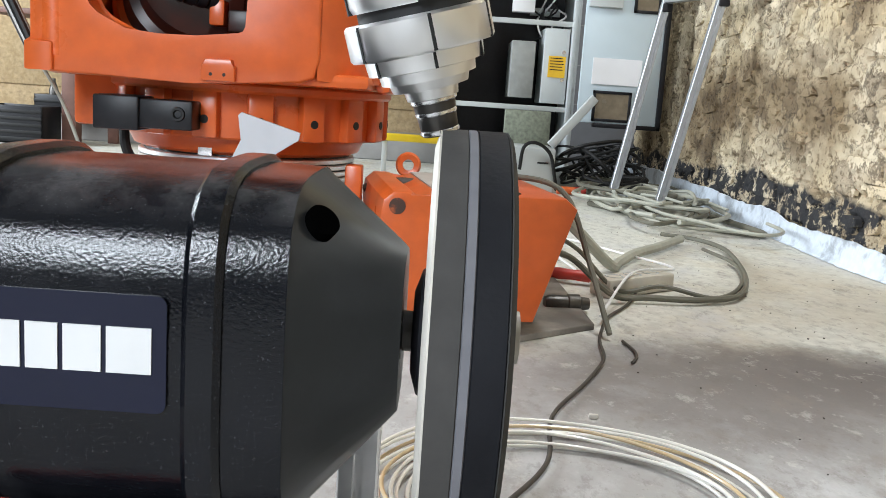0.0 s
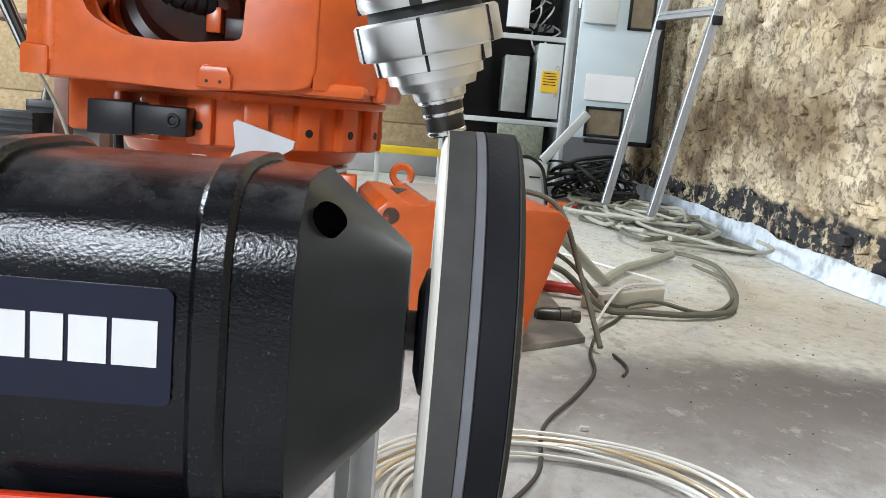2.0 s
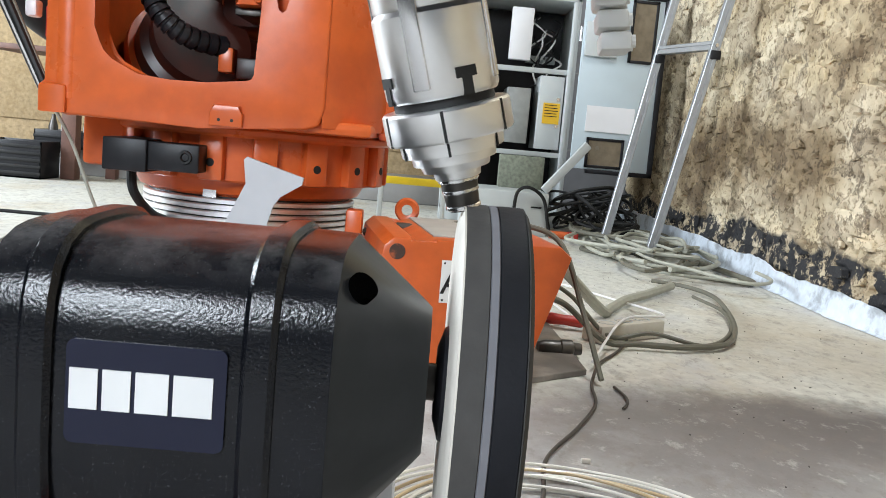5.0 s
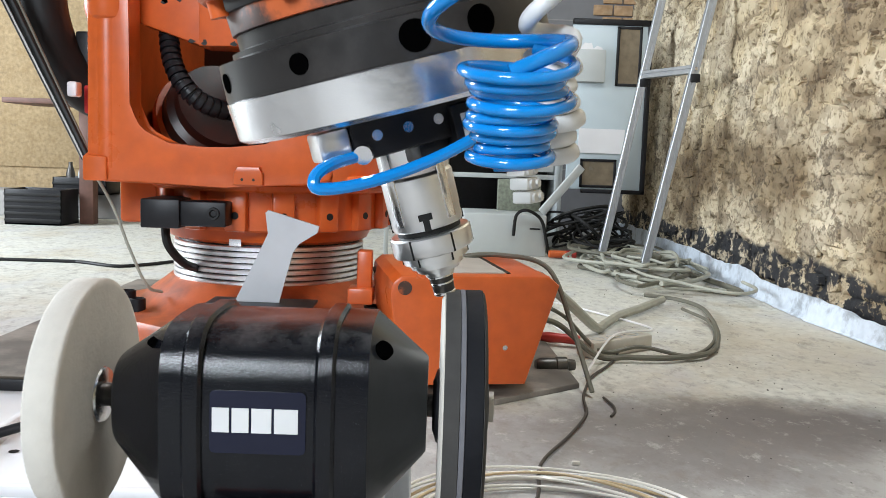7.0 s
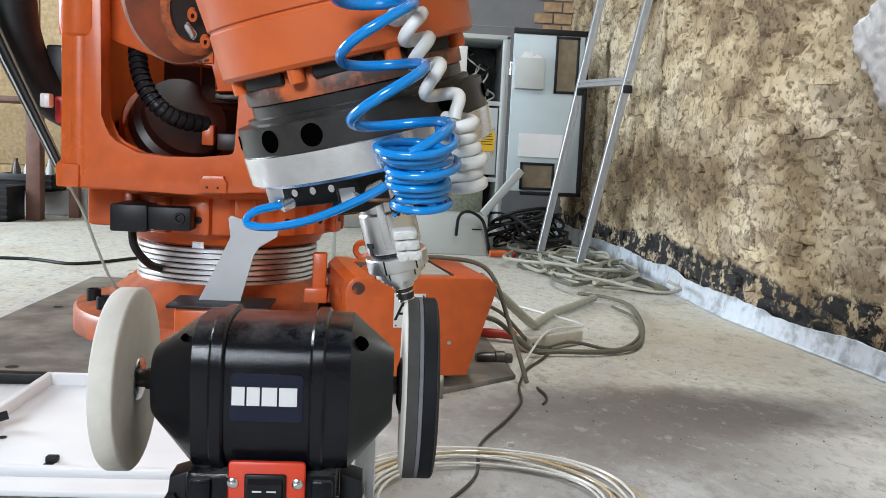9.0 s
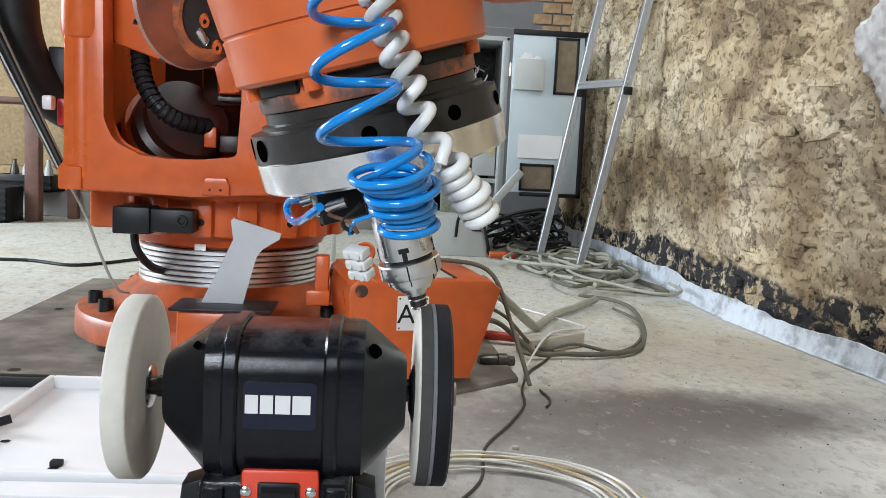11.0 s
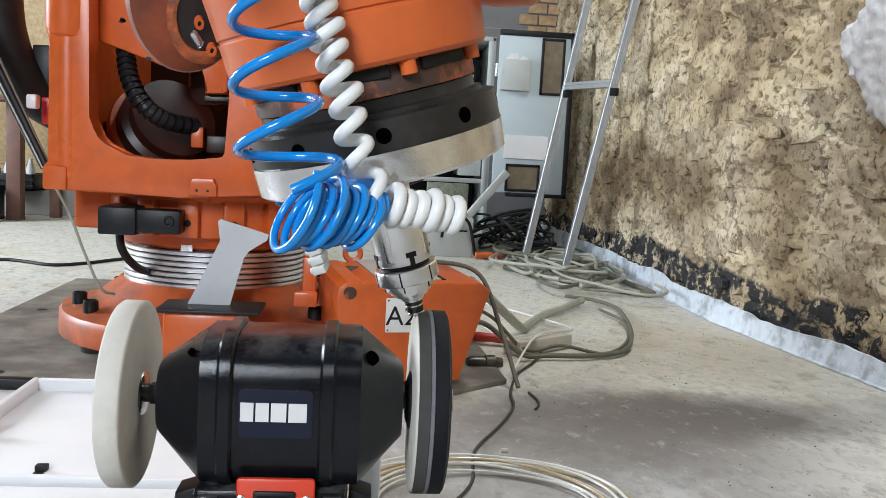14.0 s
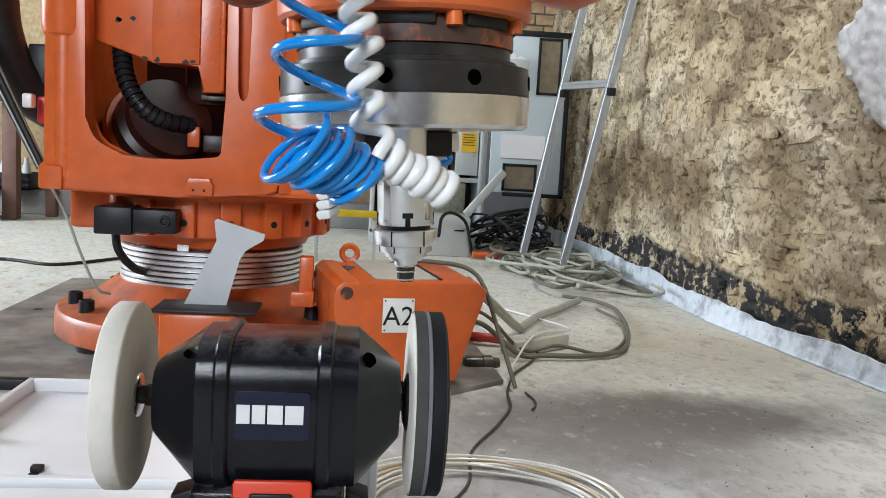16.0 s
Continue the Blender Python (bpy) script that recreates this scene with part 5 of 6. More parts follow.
def motions():
    tip = (-0.018, 0, 0.394)
    held, lifted, up = (*tip, 6, -15.5, 0), (-0.0195, 0, 0.408, 5, -13.5, 0), (-0.026, 0, 0.422, 0, -3, 0)
    rows = [(0.0, held), (7.5, held), (15.0, held), (15.5, held), (15.65, lifted), (15.8, (-0.023, 0, 0.417, 3, -8.5, 0)), (16.0, up)]
    walk(WRIST, [(t, pose(*p)) for t, p in rows])
    turn = [(0.0, 160), (1.0, 152), (2.0, 144), (2.5, 134), (3.0, 126), (3.5, 122), (4.0, 111), (4.5, 98), (5.0, 85), (5.2, 81), (6.25, 67), (7.3, 55), (7.5, 50), (8.0, 36), (8.5, 22), (9.0, 5), (9.2, 3), (10.25, -20), (11.3, -40), (11.5, -42), (12.0, -53), (12.5, -67), (13.0, -82), (13.5, -91), (14.0, -105), (14.5, -112), (15.0, -115), (15.5, -118)]
    tool = [(t, pose(*held) @ pose(0, 0, 0, 0, 0, a)) for t, a in turn]
    tool += [(t, pose(*p) @ pose(0, 0, 0, 0, 0, -118)) for t, p in rows[-3:]]
    walk(TOOL, tool)
    for piece, keys in ((BLUE_U, BLUE_UPPER), (BLUE_L, BLUE_LOWER), (WHITE_U, WHITE_UPPER), (WHITE_L, WHITE_LOWER)):
        walk(piece, [(t, hang(a, b)) for t, a, b in keys])


# ---- round the robot: plate, tray, cables, frame, cabinet ----
def cable(bm, pts, r, sides=8, per=8):
    tube(bm, smooth_path(pts, per), r, sides)


def robot_plate():
    p = part("base_plate", mesh(prism, [(-1.06, 1.12), (0.1, 1.12), (0.285, 1.27), (0.25, 1.9), (0.25, 2.5), (-1.06, 2.5)], 0, 0.012, "z", 0.002), PLATE, smooth=False)
    tagged(p, "stained thick steel plate bolted under the robot", "steel plate")
    # black discs paint shaded bolt holes onto the plate
    for x, y in ((-0.82, 1.2), (-0.97, 1.9), (0.24, 1.45), (-0.55, 1.17)):
        part("bolt_hole", mesh(lathe, [(0.0, 0.0123), (0.011, 0.0123), (0.014, 0.0127)], pose(x, y, 0), 18), CABLE_AND_SHADE_BLACK, p)


robot_plate()


def sheet_tray():
    t = thing("sheet_tray", "shallow white enamelled sheet metal tray on the floor", "metal tray")
    bm = bmesh.new()
    box(bm, (-0.7, 0.6, 0.002), (-0.27, 1.1, 0.006), 0.001)
    part("pan", bm, WHITE_PAINT, t)
    for lo, hi in (((-0.7, 1.09, 0.002), (-0.27, 1.105, 0.03)), ((-0.712, 0.6, 0.002), (-0.698, 1.105, 0.03)), ((-0.7, 0.585, 0.002), (-0.25, 0.6, 0.022))):
        part("rim", mesh(box, lo, hi, 0.004), WHITE_PAINT, t)
    part("front_lip", mesh(box, (-0.72, 0.52, 0.002), (-0.25, 0.575, 0.012), 0.003), WHITE_PAINT, t)
    # tray holes are black discs, their shade given as colour
    for x, y in ((-0.54, 0.64), (-0.66, 0.76)):
        part("hole", mesh(lathe, [(0, 0.0065), (0.006, 0.0065), (0.008, 0.0069)], pose(x, y, 0), 16), CABLE_AND_SHADE_BLACK, t)
    part("clip", mesh(box, (-0.548, 0.645, 0.006), (-0.53, 0.66, 0.016), 0.002), CABLE_AND_SHADE_BLACK, t)
    p = tagged(part("white_panel", mesh(box, (-1.2, 0.5, 0.0), (-0.715, 1.09, 0.006), 0.001), WHITE_PAINT), "flat white enamelled panel lying on the floor", "metal panel")
    part("edge_bolt", mesh(lathe, [(0.004, 0.006), (0.009, 0.0075), (0.01, 0.006)], pose(-0.745, 0.77, 0), 16), GREY_DARK, p)
    tagged(part("edge_bar", mesh(box, (-1.06, 1.09, 0.0), (-0.715, 1.115, 0.028), 0.003), BLACK_PLAIN), "black rubber edge bar along the steel plate", "edge bar")
    tagged(part("lever", mesh(rod, (-0.71, 0.79, 0.02), (-0.67, 0.81, 0.03), 0.008, 12), BLACK_PLAIN), "short black rubber-tipped lever on the tray", "lever")


sheet_tray()


def floor_cables():
    for label, mtl, r, pts in (
        ("thick dusty grey motor cable looped on the floor", CABLE_GREY, 0.0068, [(0.2, 1.42, 0.12), (0.27, 1.5, 0.09), (0.36, 1.5, 0.02), (0.44, 1.52, 0.014), (0.55, 1.535, 0.013), (0.66, 1.605, 0.013), (0.74, 1.79, 0.013), (0.805, 2.05, 0.013), (0.84, 2.3, 0.013), (0.8, 2.45, 0.013), (0.707, 2.516, 0.013)]),
        ("dusty grey cable running beside the thick one", CABLE_GREY, 0.005, [(0.21, 1.46, 0.15), (0.29, 1.55, 0.1), (0.38, 1.55, 0.02), (0.48, 1.57, 0.03), (0.6, 1.57, 0.012), (0.72, 1.76, 0.012), (0.79, 2.04, 0.012), (0.77, 2.26, 0.012)]),
        ("thick olive cable sleeve on the floor", PALE_CABLE, 0.0135, [(0.23, 1.6, 0.19), (0.33, 1.75, 0.1), (0.42, 1.85, 0.02), (0.45, 1.9, 0.018), (0.52, 2.05, 0.018), (0.62, 2.2, 0.018), (0.74, 2.4, 0.018)]),
        ("thin brown cable wandering across the floor", CABLE_BROWN, 0.003, [(0.455, 1.68, 0.03), (0.425, 1.57, 0.012), (0.385, 1.47, 0.006), (0.325, 1.35, 0.006), (0.288, 1.22, 0.006), (0.277, 1.16, 0.006), (0.265, 1.06, 0.006), (0.215, 0.93, 0.006), (0.15, 0.785, 0.006), (0.125, 0.63, 0.006), (0.06, 0.5, 0.006)]),
        ("short offcut of brown cable", CABLE_BROWN, 0.0026, [(0.322, 1.19, 0.004), (0.33, 1.13, 0.004), (0.325, 1.09, 0.004), (0.312, 1.06, 0.004)]),
        ("folded grey cable near the wall", CABLE_GREY, 0.011, [(0.6, 3.3, 0.012), (0.69, 3.12, 0.012), (0.81, 2.94, 0.012), (0.95, 2.72, 0.014), (1.06, 2.65, 0.014), (1.1, 2.7, 0.014), (1.06, 3.0, 0.014), (1.02, 3.3, 0.013), (0.98, 3.5, 0.012)]),
        ("thin white lead over the cables", WHITE_HOSE, 0.003, [(0.3, 1.3, 0.02), (0.42, 1.6, 0.05), (0.55, 1.75, 0.04), (0.5, 2.1, 0.01), (0.36, 2.3, 0.01), (0.3, 2.1, 0.01), (0.33, 1.8, 0.01)]),
        ("thin black cable on the floor", CABLE_AND_SHADE_BLACK, 0.007, [(-2.4, 2.9, 0.006), (-1.56, 2.93, 0.006), (-1.42, 2.92, 0.006), (-1.26, 2.84, 0.006), (-1.16, 2.92, 0.006), (-1.05, 3.1, 0.006), (-0.9, 3.2, 0.006)]),
        ("thin grey lead hanging down to the robot base", PALE_CABLE, 0.0035, [(-0.75, 1.28, 0.44), (-0.722, 1.34, 0.35), (-0.69, 1.36, 0.25), (-0.66, 1.38, 0.17), (-0.64, 1.42, 0.15)]),
    ):
        tagged(part("cable", mesh(cable, pts, r), mtl), label, "cable", "cables on the floor")
    rng = random.Random(3)
    for k in range(15):
        cx, cy = 0.86 + rng.uniform(-0.1, 0.12), 3.15 + rng.uniform(-0.35, 0.5)
        rx, ry, tw = rng.uniform(0.12, 0.24), rng.uniform(0.25, 0.5), rng.uniform(-0.5, 0.5)
        pts = []
        for i in range(11):
            a = tw * 3 + 2 * math.pi * i / 11 * rng.uniform(0.9, 1.0)
            w = 1 + rng.uniform(-0.2, 0.2)
            x = cx + w * (rx * math.cos(a) * math.cos(tw) - ry * math.sin(a) * math.sin(tw))
            y = cy + w * (rx * math.cos(a) * math.sin(tw) + ry * math.sin(a) * math.cos(tw))
            pts.append((min(x, 1.08), y, 0.008 + 0.004 * k + rng.uniform(0, 0.012)))
        tagged(part("cable", mesh(cable, pts, rng.choice((0.006, 0.008, 0.009)), 7, 6), rng.choice((CABLE_GREY, PALE_CABLE, PALE_CABLE))), "loose loop of grey cable heaped on the floor", "cable", "cables heaped under the frame")
    for k in range(22):
        cx, cy, cz = 0.7 + rng.uniform(-0.1, 0.16), 3.95 + rng.uniform(-0.2, 0.2), rng.uniform(0.03, 0.2)
        rr, tilt, turn = rng.uniform(0.07, 0.17), rng.uniform(-40, 40), rng.uniform(0, 180)
        m = pose(cx, cy, max(cz, 0.03 + rr * abs(math.sin(radians(tilt)))), tilt, rng.uniform(-15, 15), turn)
        pts = [tuple(m @ Vector((rr * math.cos(a) * rng.uniform(0.85, 1.1), rr * math.sin(a), 0))) for a in (2 * math.pi * i / 10 for i in range(11))]
        tagged(part("cable", mesh(cable, pts, rng.choice((0.006, 0.009)), 7, 5), CABLE_AND_SHADE_BLACK), "tangled loop of black cable on the floor", "cable", "tangle of black cables")
    # coil of clear hose in front
    coil = thing("hose_coil", "loose coil of clear plastic hose on the floor", "hose coil")
    clear = mat("clear_pvc", (0.66, 0.64, 0.58), 0.3, var=0.08, scale=20, coat=0.3)
    yellowed = mat("yellowed_pvc", (0.5, 0.38, 0.22), 0.35, var=0.08, scale=20, coat=0.3)
    for k in range(9):
        rx, ry = 0.165 + 0.008 * k + rng.uniform(-0.006, 0.006), 0.15 + 0.007 * k + rng.uniform(-0.006, 0.006)
        cx, cy = 0.135 + rng.uniform(-0.012, 0.012), 0.53 + rng.uniform(-0.012, 0.012)
        pts = [(cx + rx * math.cos(a), cy + ry * math.sin(a), 0.006 + 0.0045 * (k % 4) + 0.003 * math.sin(3 * a + k)) for a in (2 * math.pi * i / 24 for i in range(25))]
        part("turn", mesh(cable, pts, 0.0023, 8, 3), yellowed if k in (3, 8) else clear, coil)
    # extension socket strip and scraps
    s = thing("socket_strip", "dusty white extension socket strip under the cables", "socket strip", pose(0.43, 1.63, 0.0, 0, 0, 38))
    part("body", mesh(box, (-0.11, -0.03, 0.001), (0.11, 0.03, 0.042), 0.006), mat("dusty_white_plastic", (0.55, 0.52, 0.45), 0.55, second=(0.4, 0.36, 0.28), second_amount=0.6, second_scale=20), s)
    for k in range(3):
        part("socket", mesh(lathe, [(0.0, 0.0395), (0.017, 0.0395), (0.0175, 0.0425), (0.021, 0.0435), (0.0215, 0.042)], pose(-0.065 + 0.06 * k, 0, 0), 24), GREY_CAB, s)
    redh = mat("red_handle", (0.45, 0.04, 0.03), 0.4)
    s = thing("screwdriver", "red and black handled screwdriver lying on the floor", "screwdriver", pose(0.3, 1.68, 0.022, 0, 0, -15))
    part("handle", mesh(lathe, [(0, -0.05), (0.012, -0.05), (0.014, -0.03), (0.012, 0.0), (0.014, 0.04), (0.008, 0.05), (0, 0.05)], pose(0, 0, 0, 0, 90, 0), 16), redh, s)
    part("blade", mesh(rod, (0.05, 0, 0), (0.14, 0, 0), 0.003, 8), STEEL, s)
    s = thing("cable_connector", "round dark metal cable connector on the floor", "connector", pose(0.25, 1.4, 0.018, 0, 0, 8))
    part("shell", mesh(lathe, [(0, -0.045), (0.012, -0.045), (0.016, -0.035), (0.016, 0.0), (0.0185, 0.002), (0.0185, 0.025), (0.014, 0.028), (0.012, 0.045), (0, 0.045)], pose(0, 0, 0, 0, 90, 0), 20), GREY_DARK, s)
    s = thing("marker_pen", "orange and red marker tube lying on the floor", "marker", pose(0.57, 3.66, 0.022, 0, 0, 5))
    part("barrel", mesh(rod, (-0.06, 0, 0), (0.02, 0, 0), 0.018, 16), ORANGE, s)
    part("cap", mesh(rod, (0.02, 0, 0), (0.07, 0, 0), 0.019, 16), redh, s)
    tagged(part("pebble", mesh(box, (0.2, 0.797, 0.0), (0.213, 0.803, 0.007), 0.002), FELT), "small pale crumb of plaster on the floor", "debris")
    bm = bmesh.new()
    for k in range(140):
        x, y, z = rng.uniform(0.3, 1.08), rng.uniform(0.5, 3.2), rng.uniform(0.001, 0.0035)
        box(bm, (x, y, 0), (x + rng.uniform(0.001, 0.003), y + rng.uniform(0.001, 0.004), z * 0.6), 0.0, None)
    tagged(part("grit", bm, CABLE_BROWN, smooth=False), "scattered crumbs of stone and mortar on the floor", "grit", kind="stuff")


floor_cables()


def profile_frame():
    """Leaning frame of slotted aluminium profile."""
    f = thing("profile_frame", "leaning frame of slotted aluminium profiles by the wall", "aluminium frame")

    def bar(name, a, b, w=0.035):
        a, b = Vector(a), Vector(b)
        m = Matrix.Translation(a) @ (b - a).to_track_quat("Z", "Y").to_matrix().to_4x4()
        h, c = w / 2, w * 0.11
        out = []
        for q in range(4):
            for x, y in ((h, -h + 0.002), (h, -c), (h - w * 0.16, -c), (h - w * 0.16, c), (h, c), (h, h - 0.002)):
                for _ in range(q):
                    x, y = -y, x
                out.append((x, y))
        return part(name, mesh(prism, out, 0, (b - a).length, "z", 0, m), FRAME_ALU, f, smooth=False)
    near0, near1 = Vector((0.854, 3.2, 0.0)), Vector((1.118, 3.2, 1.36))
    far0, far1 = Vector((0.745, 3.6, 0.0)), Vector((0.99, 3.6, 1.37))
    for a, b in ((near0, near1), (far0, far1)):
        bar("upright", a, b)
    k = 0.637
    rung = bar("crossbar", far0.lerp(far1, k), near0.lerp(near1, k))
    for p in (far0.lerp(far1, k), near0.lerp(near1, k)):
        part("corner_bracket", mesh(box, (-0.02, -0.024, -0.055), (0.02, 0.024, -0.02), 0.003, Matrix.Translation(p)), BLACK_PLAIN, rung)
    bar("foot_bar", (0.76, 3.585, 0.02), (0.862, 3.215, 0.02))
    for a, b in ((near0, near1),):
        part("bolt", mesh(rod, a.lerp(b, k) + Vector((0, -0.02, 0)), a.lerp(b, k) + Vector((0, -0.026, 0)), 0.007, 10), STEEL, f)


profile_frame()


def control_cabinet():
    c = thing("control_cabinet", "open light grey control cabinet with wiring inside", "cabinet")
    x0, x1, y0, y1, z0, z1 = 0.0, 0.63, 4.2, 4.7, 0.06, 1.16
    for lo, hi in (((x0, y0, z0), (x0 + 0.02, y1, z1)), ((x1 - 0.02, y0, z0), (x1, y1, z1)), ((x0, y0, z1 - 0.02), (x1, y1, z1 + 0.004)), ((x0, y0, z0 - 0.06), (x1, y1, z0 + 0.02)), ((x0 + 0.01, y1 - 0.02, z0), (x1 - 0.01, y1 - 0.004, z1 - 0.01))):
        part("shell_panel", mesh(box, lo, hi, 0.003), GREY_CAB, c)
    part("dark_backplate", mesh(box, (x0 + 0.03, y1 - 0.07, z0 + 0.03), (x1 - 0.03, y1 - 0.03, z1 - 0.03)), BLACK_PLAIN, c)
    part("frame_post", mesh(box, (0.59, 4.19, 0.3), (0.612, 4.22, 1.14), 0.003), GREY_CAB, c)
    part("divider", mesh(box, (0.03, 4.21, 0.78), (0.595, 4.24, 0.805), 0.002), GREY_CAB, c)
    part("divider", mesh(box, (0.03, 4.21, 0.36), (0.595, 4.24, 0.385), 0.002), GREY_CAB, c)
    part("power_unit", mesh(box, (0.46, 4.22, 0.4), (0.585, 4.5, 0.77), 0.004), GREY_CAB, c)
    for z in (0.52, 0.655):
        part("latch", mesh(rod, (0.56, 4.222, z), (0.56, 4.212, z), 0.01, 12), STEEL, c)
    part("warning_label", mesh(box, (0.487, 4.214, 0.53), (0.572, 4.2205, 0.635)), mat("yellow_label", (0.75, 0.45, 0.02), 0.5, var=0.05), c, "yellow warning label")
    for k in range(5):
        part("label_line", mesh(box, (0.495, 4.2125, 0.622 - 0.014 * k), (0.556 + 0.004 * (k % 3), 4.2138, 0.626 - 0.014 * k)), CABLE_AND_SHADE_BLACK, c)
    part("power_unit", mesh(box, (0.3, 4.23, 0.42), (0.42, 4.5, 0.7), 0.004), mat("grey_drive", (0.3, 0.31, 0.3), 0.5), c)
    part("bright_card", mesh(box, (0.29, 4.24, 0.84), (0.4, 4.3, 1.1), 0.003), WHITE_PAINT, c)
    part("terminal_row", mesh(box, (0.41, 4.6, 0.86), (0.57, 4.63, 0.9), 0.003), GREY_CAB, c)
    rng = random.Random(8)
    for k in range(14):
        x, z = rng.uniform(0.42, 0.57), rng.uniform(0.85, 1.1)
        pts = [(x, 4.5, z), (x + rng.uniform(-0.05, 0.05), 4.4, z - 0.04), (x + rng.uniform(-0.06, 0.06), 4.36, z - 0.1), (x + rng.uniform(-0.05, 0.05), 4.45, z - 0.16)]
        part("wire", mesh(cable, pts, 0.005, 6, 5), WHITE_HOSE if k % 3 == 0 else CABLE_AND_SHADE_BLACK, c)
    # the door, swung open towards the wall
    d = part("door", mesh(box, (0.64, 4.13, 0.32), (1.03, 4.155, 1.17), 0.004), BLUE_GREY, c, "pale blue-grey cabinet door swung open")
    for lo, hi in (((1.03, 4.12, 0.3), (1.055, 4.16, 1.2)), ((0.64, 4.12, 1.17), (1.055, 4.16, 1.2)), ((0.72, 4.12, 0.3), (1.055, 4.16, 0.322))):
        part("edge_seal", mesh(box, lo, hi, 0.004), BLACK_PLAIN, d)

    def opening(xa, xb, za, zb, glass):
        for lo, hi in (((xa, 4.118, za), (xa + 0.014, 4.14, zb)), ((xb - 0.014, 4.118, za), (xb, 4.14, zb)), ((xa, 4.118, za), (xb, 4.14, za + 0.014)), ((xa, 4.118, zb - 0.014), (xb, 4.14, zb))):
            part("window_frame", mesh(box, lo, hi, 0.002), BLACK_PLAIN, d)
        part("pane", mesh(box, (xa + 0.01, 4.124, za + 0.01), (xb - 0.01, 4.129, zb - 0.01)), glass, d)
    brown = mat("smoked_window", (0.2, 0.16, 0.11), 0.25, var=0.2, scale=12, second=(0.08, 0.07, 0.05), second_amount=0.7, second_scale=8)
    opening(0.87, 1.0, 0.86, 1.165, brown)
    opening(0.71, 0.9, 0.33, 0.48, brown)
    part("document_box", mesh(box, (0.65, 4.09, 0.875), (0.81, 4.13, 1.04), 0.004), GREY_CAB, d, "light grey document box")
    crumple = bmesh.new()
    prism(crumple, [(0.655, 1.02), (0.8, 1.02), (0.79, 1.05), (0.765, 1.06), (0.745, 1.045), (0.735, 1.075), (0.72, 1.07), (0.7, 1.075), (0.68, 1.05)], 4.1, 4.104, "y")
    part("papers", crumple, WHITE_PAINT, d, smooth=False)
    part("instruction_card", mesh(box, (0.695, 4.122, 0.51), (0.935, 4.1285, 0.637)), WHITE_PAINT, d, "blank white instruction card")
    part("hinge", mesh(rod, (0.636, 4.17, 0.95), (0.636, 4.17, 1.02), 0.008, 10), STEEL, c)
    # lower box in front with its flap
    b = thing("computer_case", "light grey computer case on the floor with its flap open", "computer case")
    part("case", mesh(box, (0.1, 3.72, 0.0), (0.5, 4.12, 0.2), 0.006), GREY_CAB, b)
    part("front_slot", mesh(box, (0.42, 3.717, 0.13), (0.47, 3.721, 0.137)), BLACK_PLAIN, b)
    part("flap", mesh(box, (0, -0.012, -0.02), (0.3, 0.012, 0.02), 0.004, pose(0.48, 3.78, 0.21, 0, -50, 10)), GREY_CAB, b)
    part("rear_board", mesh(box, (0.28, 4.02, 0.2), (0.5, 4.1, 0.36), 0.004), mat("circuit_green", (0.2, 0.22, 0.17), 0.6, var=0.3, scale=60), b)
    tagged(part("cable", mesh(cable, [(0.34, 3.7, 0.1), (0.35, 3.68, 0.2), (0.4, 3.67, 0.225), (0.47, 3.69, 0.18), (0.5, 3.7, 0.08), (0.52, 3.75, 0.012)], 0.008), CABLE_AND_SHADE_BLACK), "black lead curving over the computer case", "cable", "cables on the floor")
    y = thing("yellow_rail", "yellow safety rail lying behind the robot", "rail", pose(0, 0, 0))
    part("bar", mesh(box, (-0.28, 3.3, 0.21), (0.03, 3.34, 0.24), 0.003), mat("yellow_enamel", (0.7, 0.5, 0.02), 0.4), y)
    for x in (-0.26, 0.0):
        part("post", mesh(box, (x, 3.31, 0), (x + 0.02, 3.33, 0.21), 0.002), GREY_CAB, y)


control_cabinet()


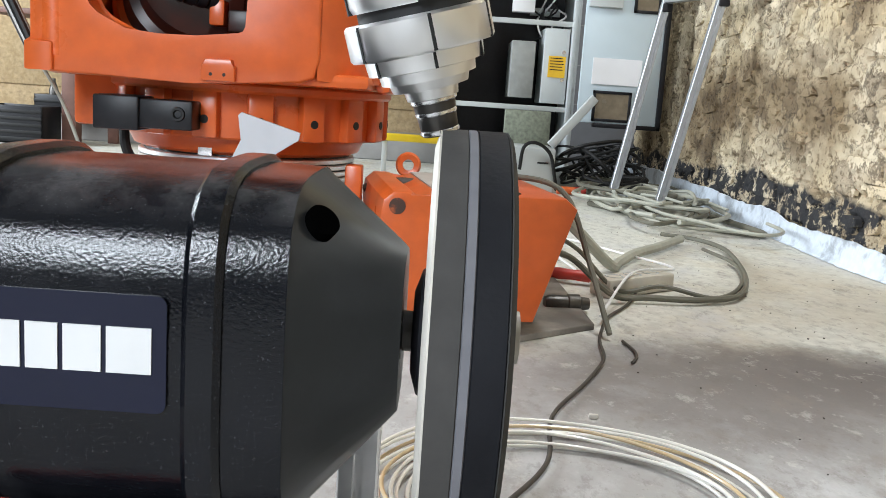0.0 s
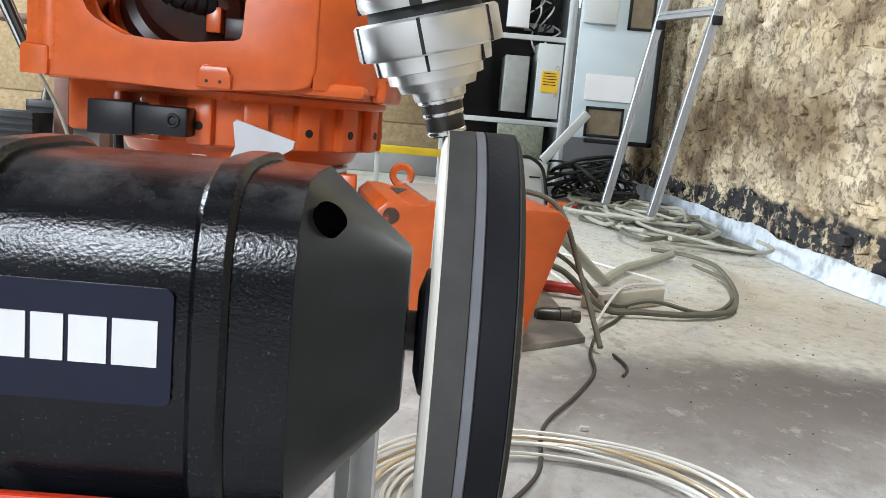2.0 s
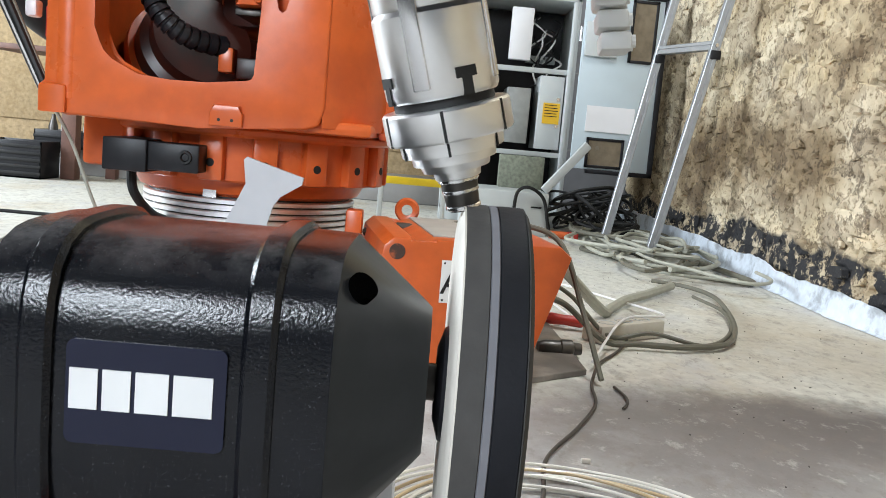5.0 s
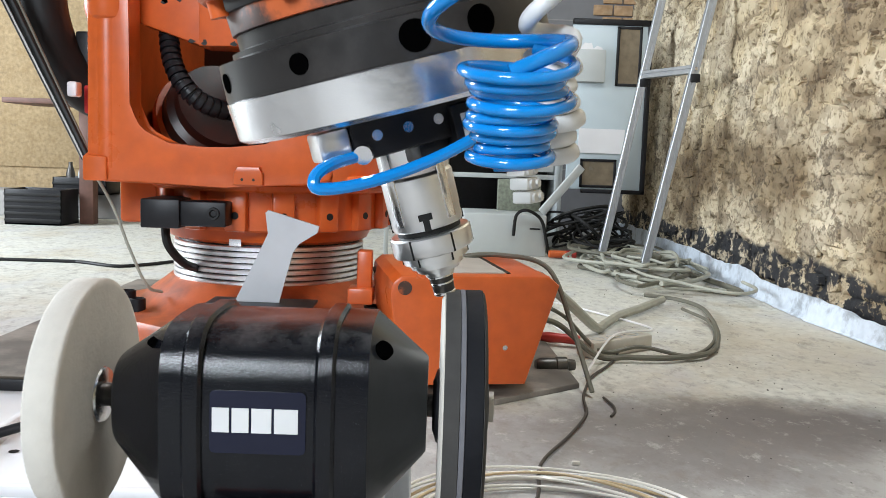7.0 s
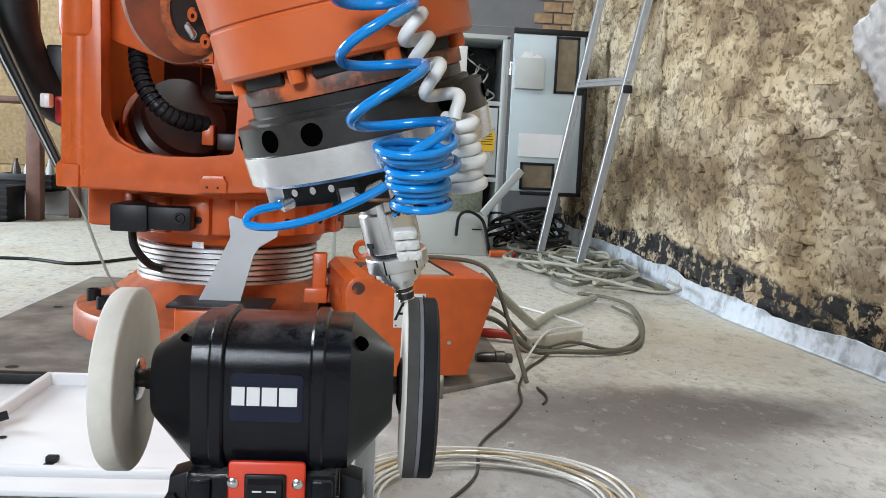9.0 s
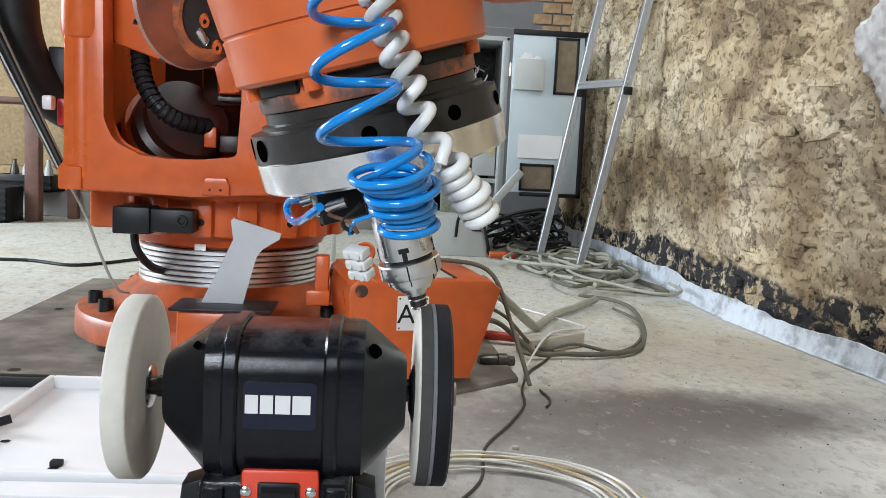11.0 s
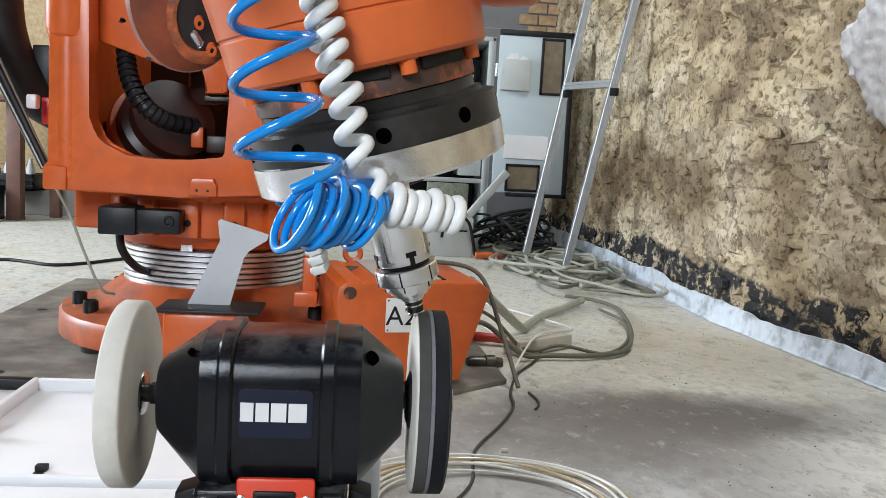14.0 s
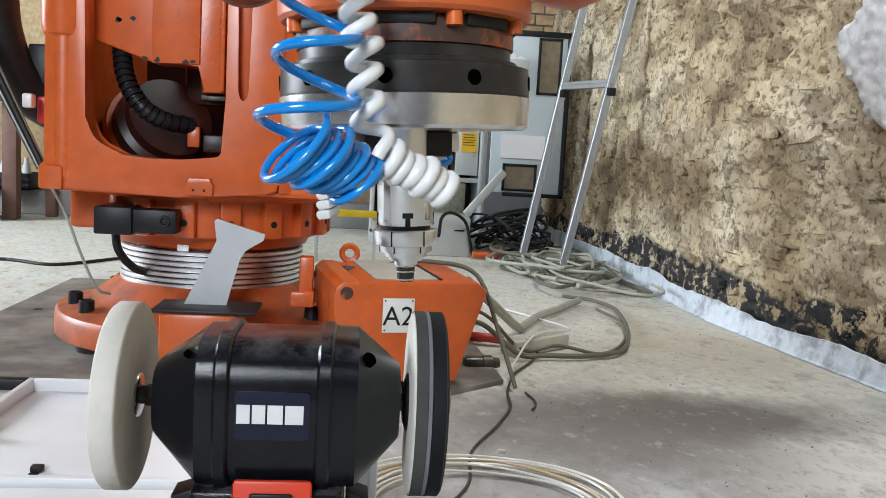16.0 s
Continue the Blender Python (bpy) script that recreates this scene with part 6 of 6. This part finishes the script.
def far_corner():
    # brown post, crates and a dark kerb far behind the robot
    wood = mat("brown_stained_timber", (0.11, 0.05, 0.035), 0.6, var=0.2, scale=20)
    t = thing("trestle", "brown stained timber trestle by the board wall", "trestle")
    part("leg", mesh(box, (-2.1, 4.58, 0.0), (-2.02, 4.66, 0.68), 0.004), wood, t)
    part("leg", mesh(box, (-1.95, 4.85, 0.0), (-1.89, 4.91, 0.68), 0.004), wood, t)
    part("top", mesh(box, (-2.5, 4.5, 0.68), (-1.85, 4.95, 0.71), 0.004), wood, t)
    for k, (x, y) in enumerate(((-2.3, 4.55), (-2.18, 4.9))):
        c = thing("crate", "black plastic crate with bottles and parts", "crate", pose(x, y, 0.16 if y > 4.8 else 0.0), "crates by the wall")
        w, d, h = 0.16, 0.12, 0.2 if k == 0 else 0.1
        for lo, hi in (((-w, -d, 0), (w, -d + 0.01, h)), ((-w, d - 0.01, 0), (w, d, h)), ((-w, -d, 0), (-w + 0.01, d, h)), ((w - 0.01, -d, 0), (w, d, h)), ((-w, -d, 0), (w, d, 0.012))):
            part("side", mesh(box, lo, hi, 0.002), BLACK_PLAIN, c)
        for i in range(5):
            part("slat", mesh(box, (-w, -d - 0.006, 0.02 + 0.036 * i), (w, -d, 0.036 + 0.036 * i), 0.001), CABLE_AND_SHADE_BLACK, c) if 0.04 + 0.036 * i < h else None
        for i in range(4):
            part("contents", mesh(lathe, [(0, 0), (0.025, 0), (0.027, 0.1), (0.012, 0.15), (0.012, 0.17), (0, 0.17)], pose(-0.1 + 0.065 * i, 0.02 * (i % 2), 0.02), 16), GREY_CAB if i % 2 else GREY_DARK, c)
    # buff bricks at the corner of the back wall
    wall = bpy.data.objects["wall_north"]
    first = None
    for j in range(8):
        for i in range(2):
            x, z = 0.93 + 0.13 * i + 0.06 * (j % 2), 1.1 + 0.075 * j
            if first is None:
                first = part("brick", mesh(box, (0, 0, 0), (0.12, 0.03, 0.064), 0.004), BRICK, wall)
                piece = first
            else:
                piece = new("brick", first.data)
                piece.parent = wall
            piece.location = (x, BACK_Y - 0.022, z)
    lines = bmesh.new()
    for k in range(6):
        box(lines, (0.1, BACK_Y - 0.004, 0.4 + 0.24 * k), (1.2, BACK_Y + 0.01, 0.406 + 0.24 * k))
    part("joint", lines, KERB, wall, smooth=False)


far_corner()

wall_stones()
motions()
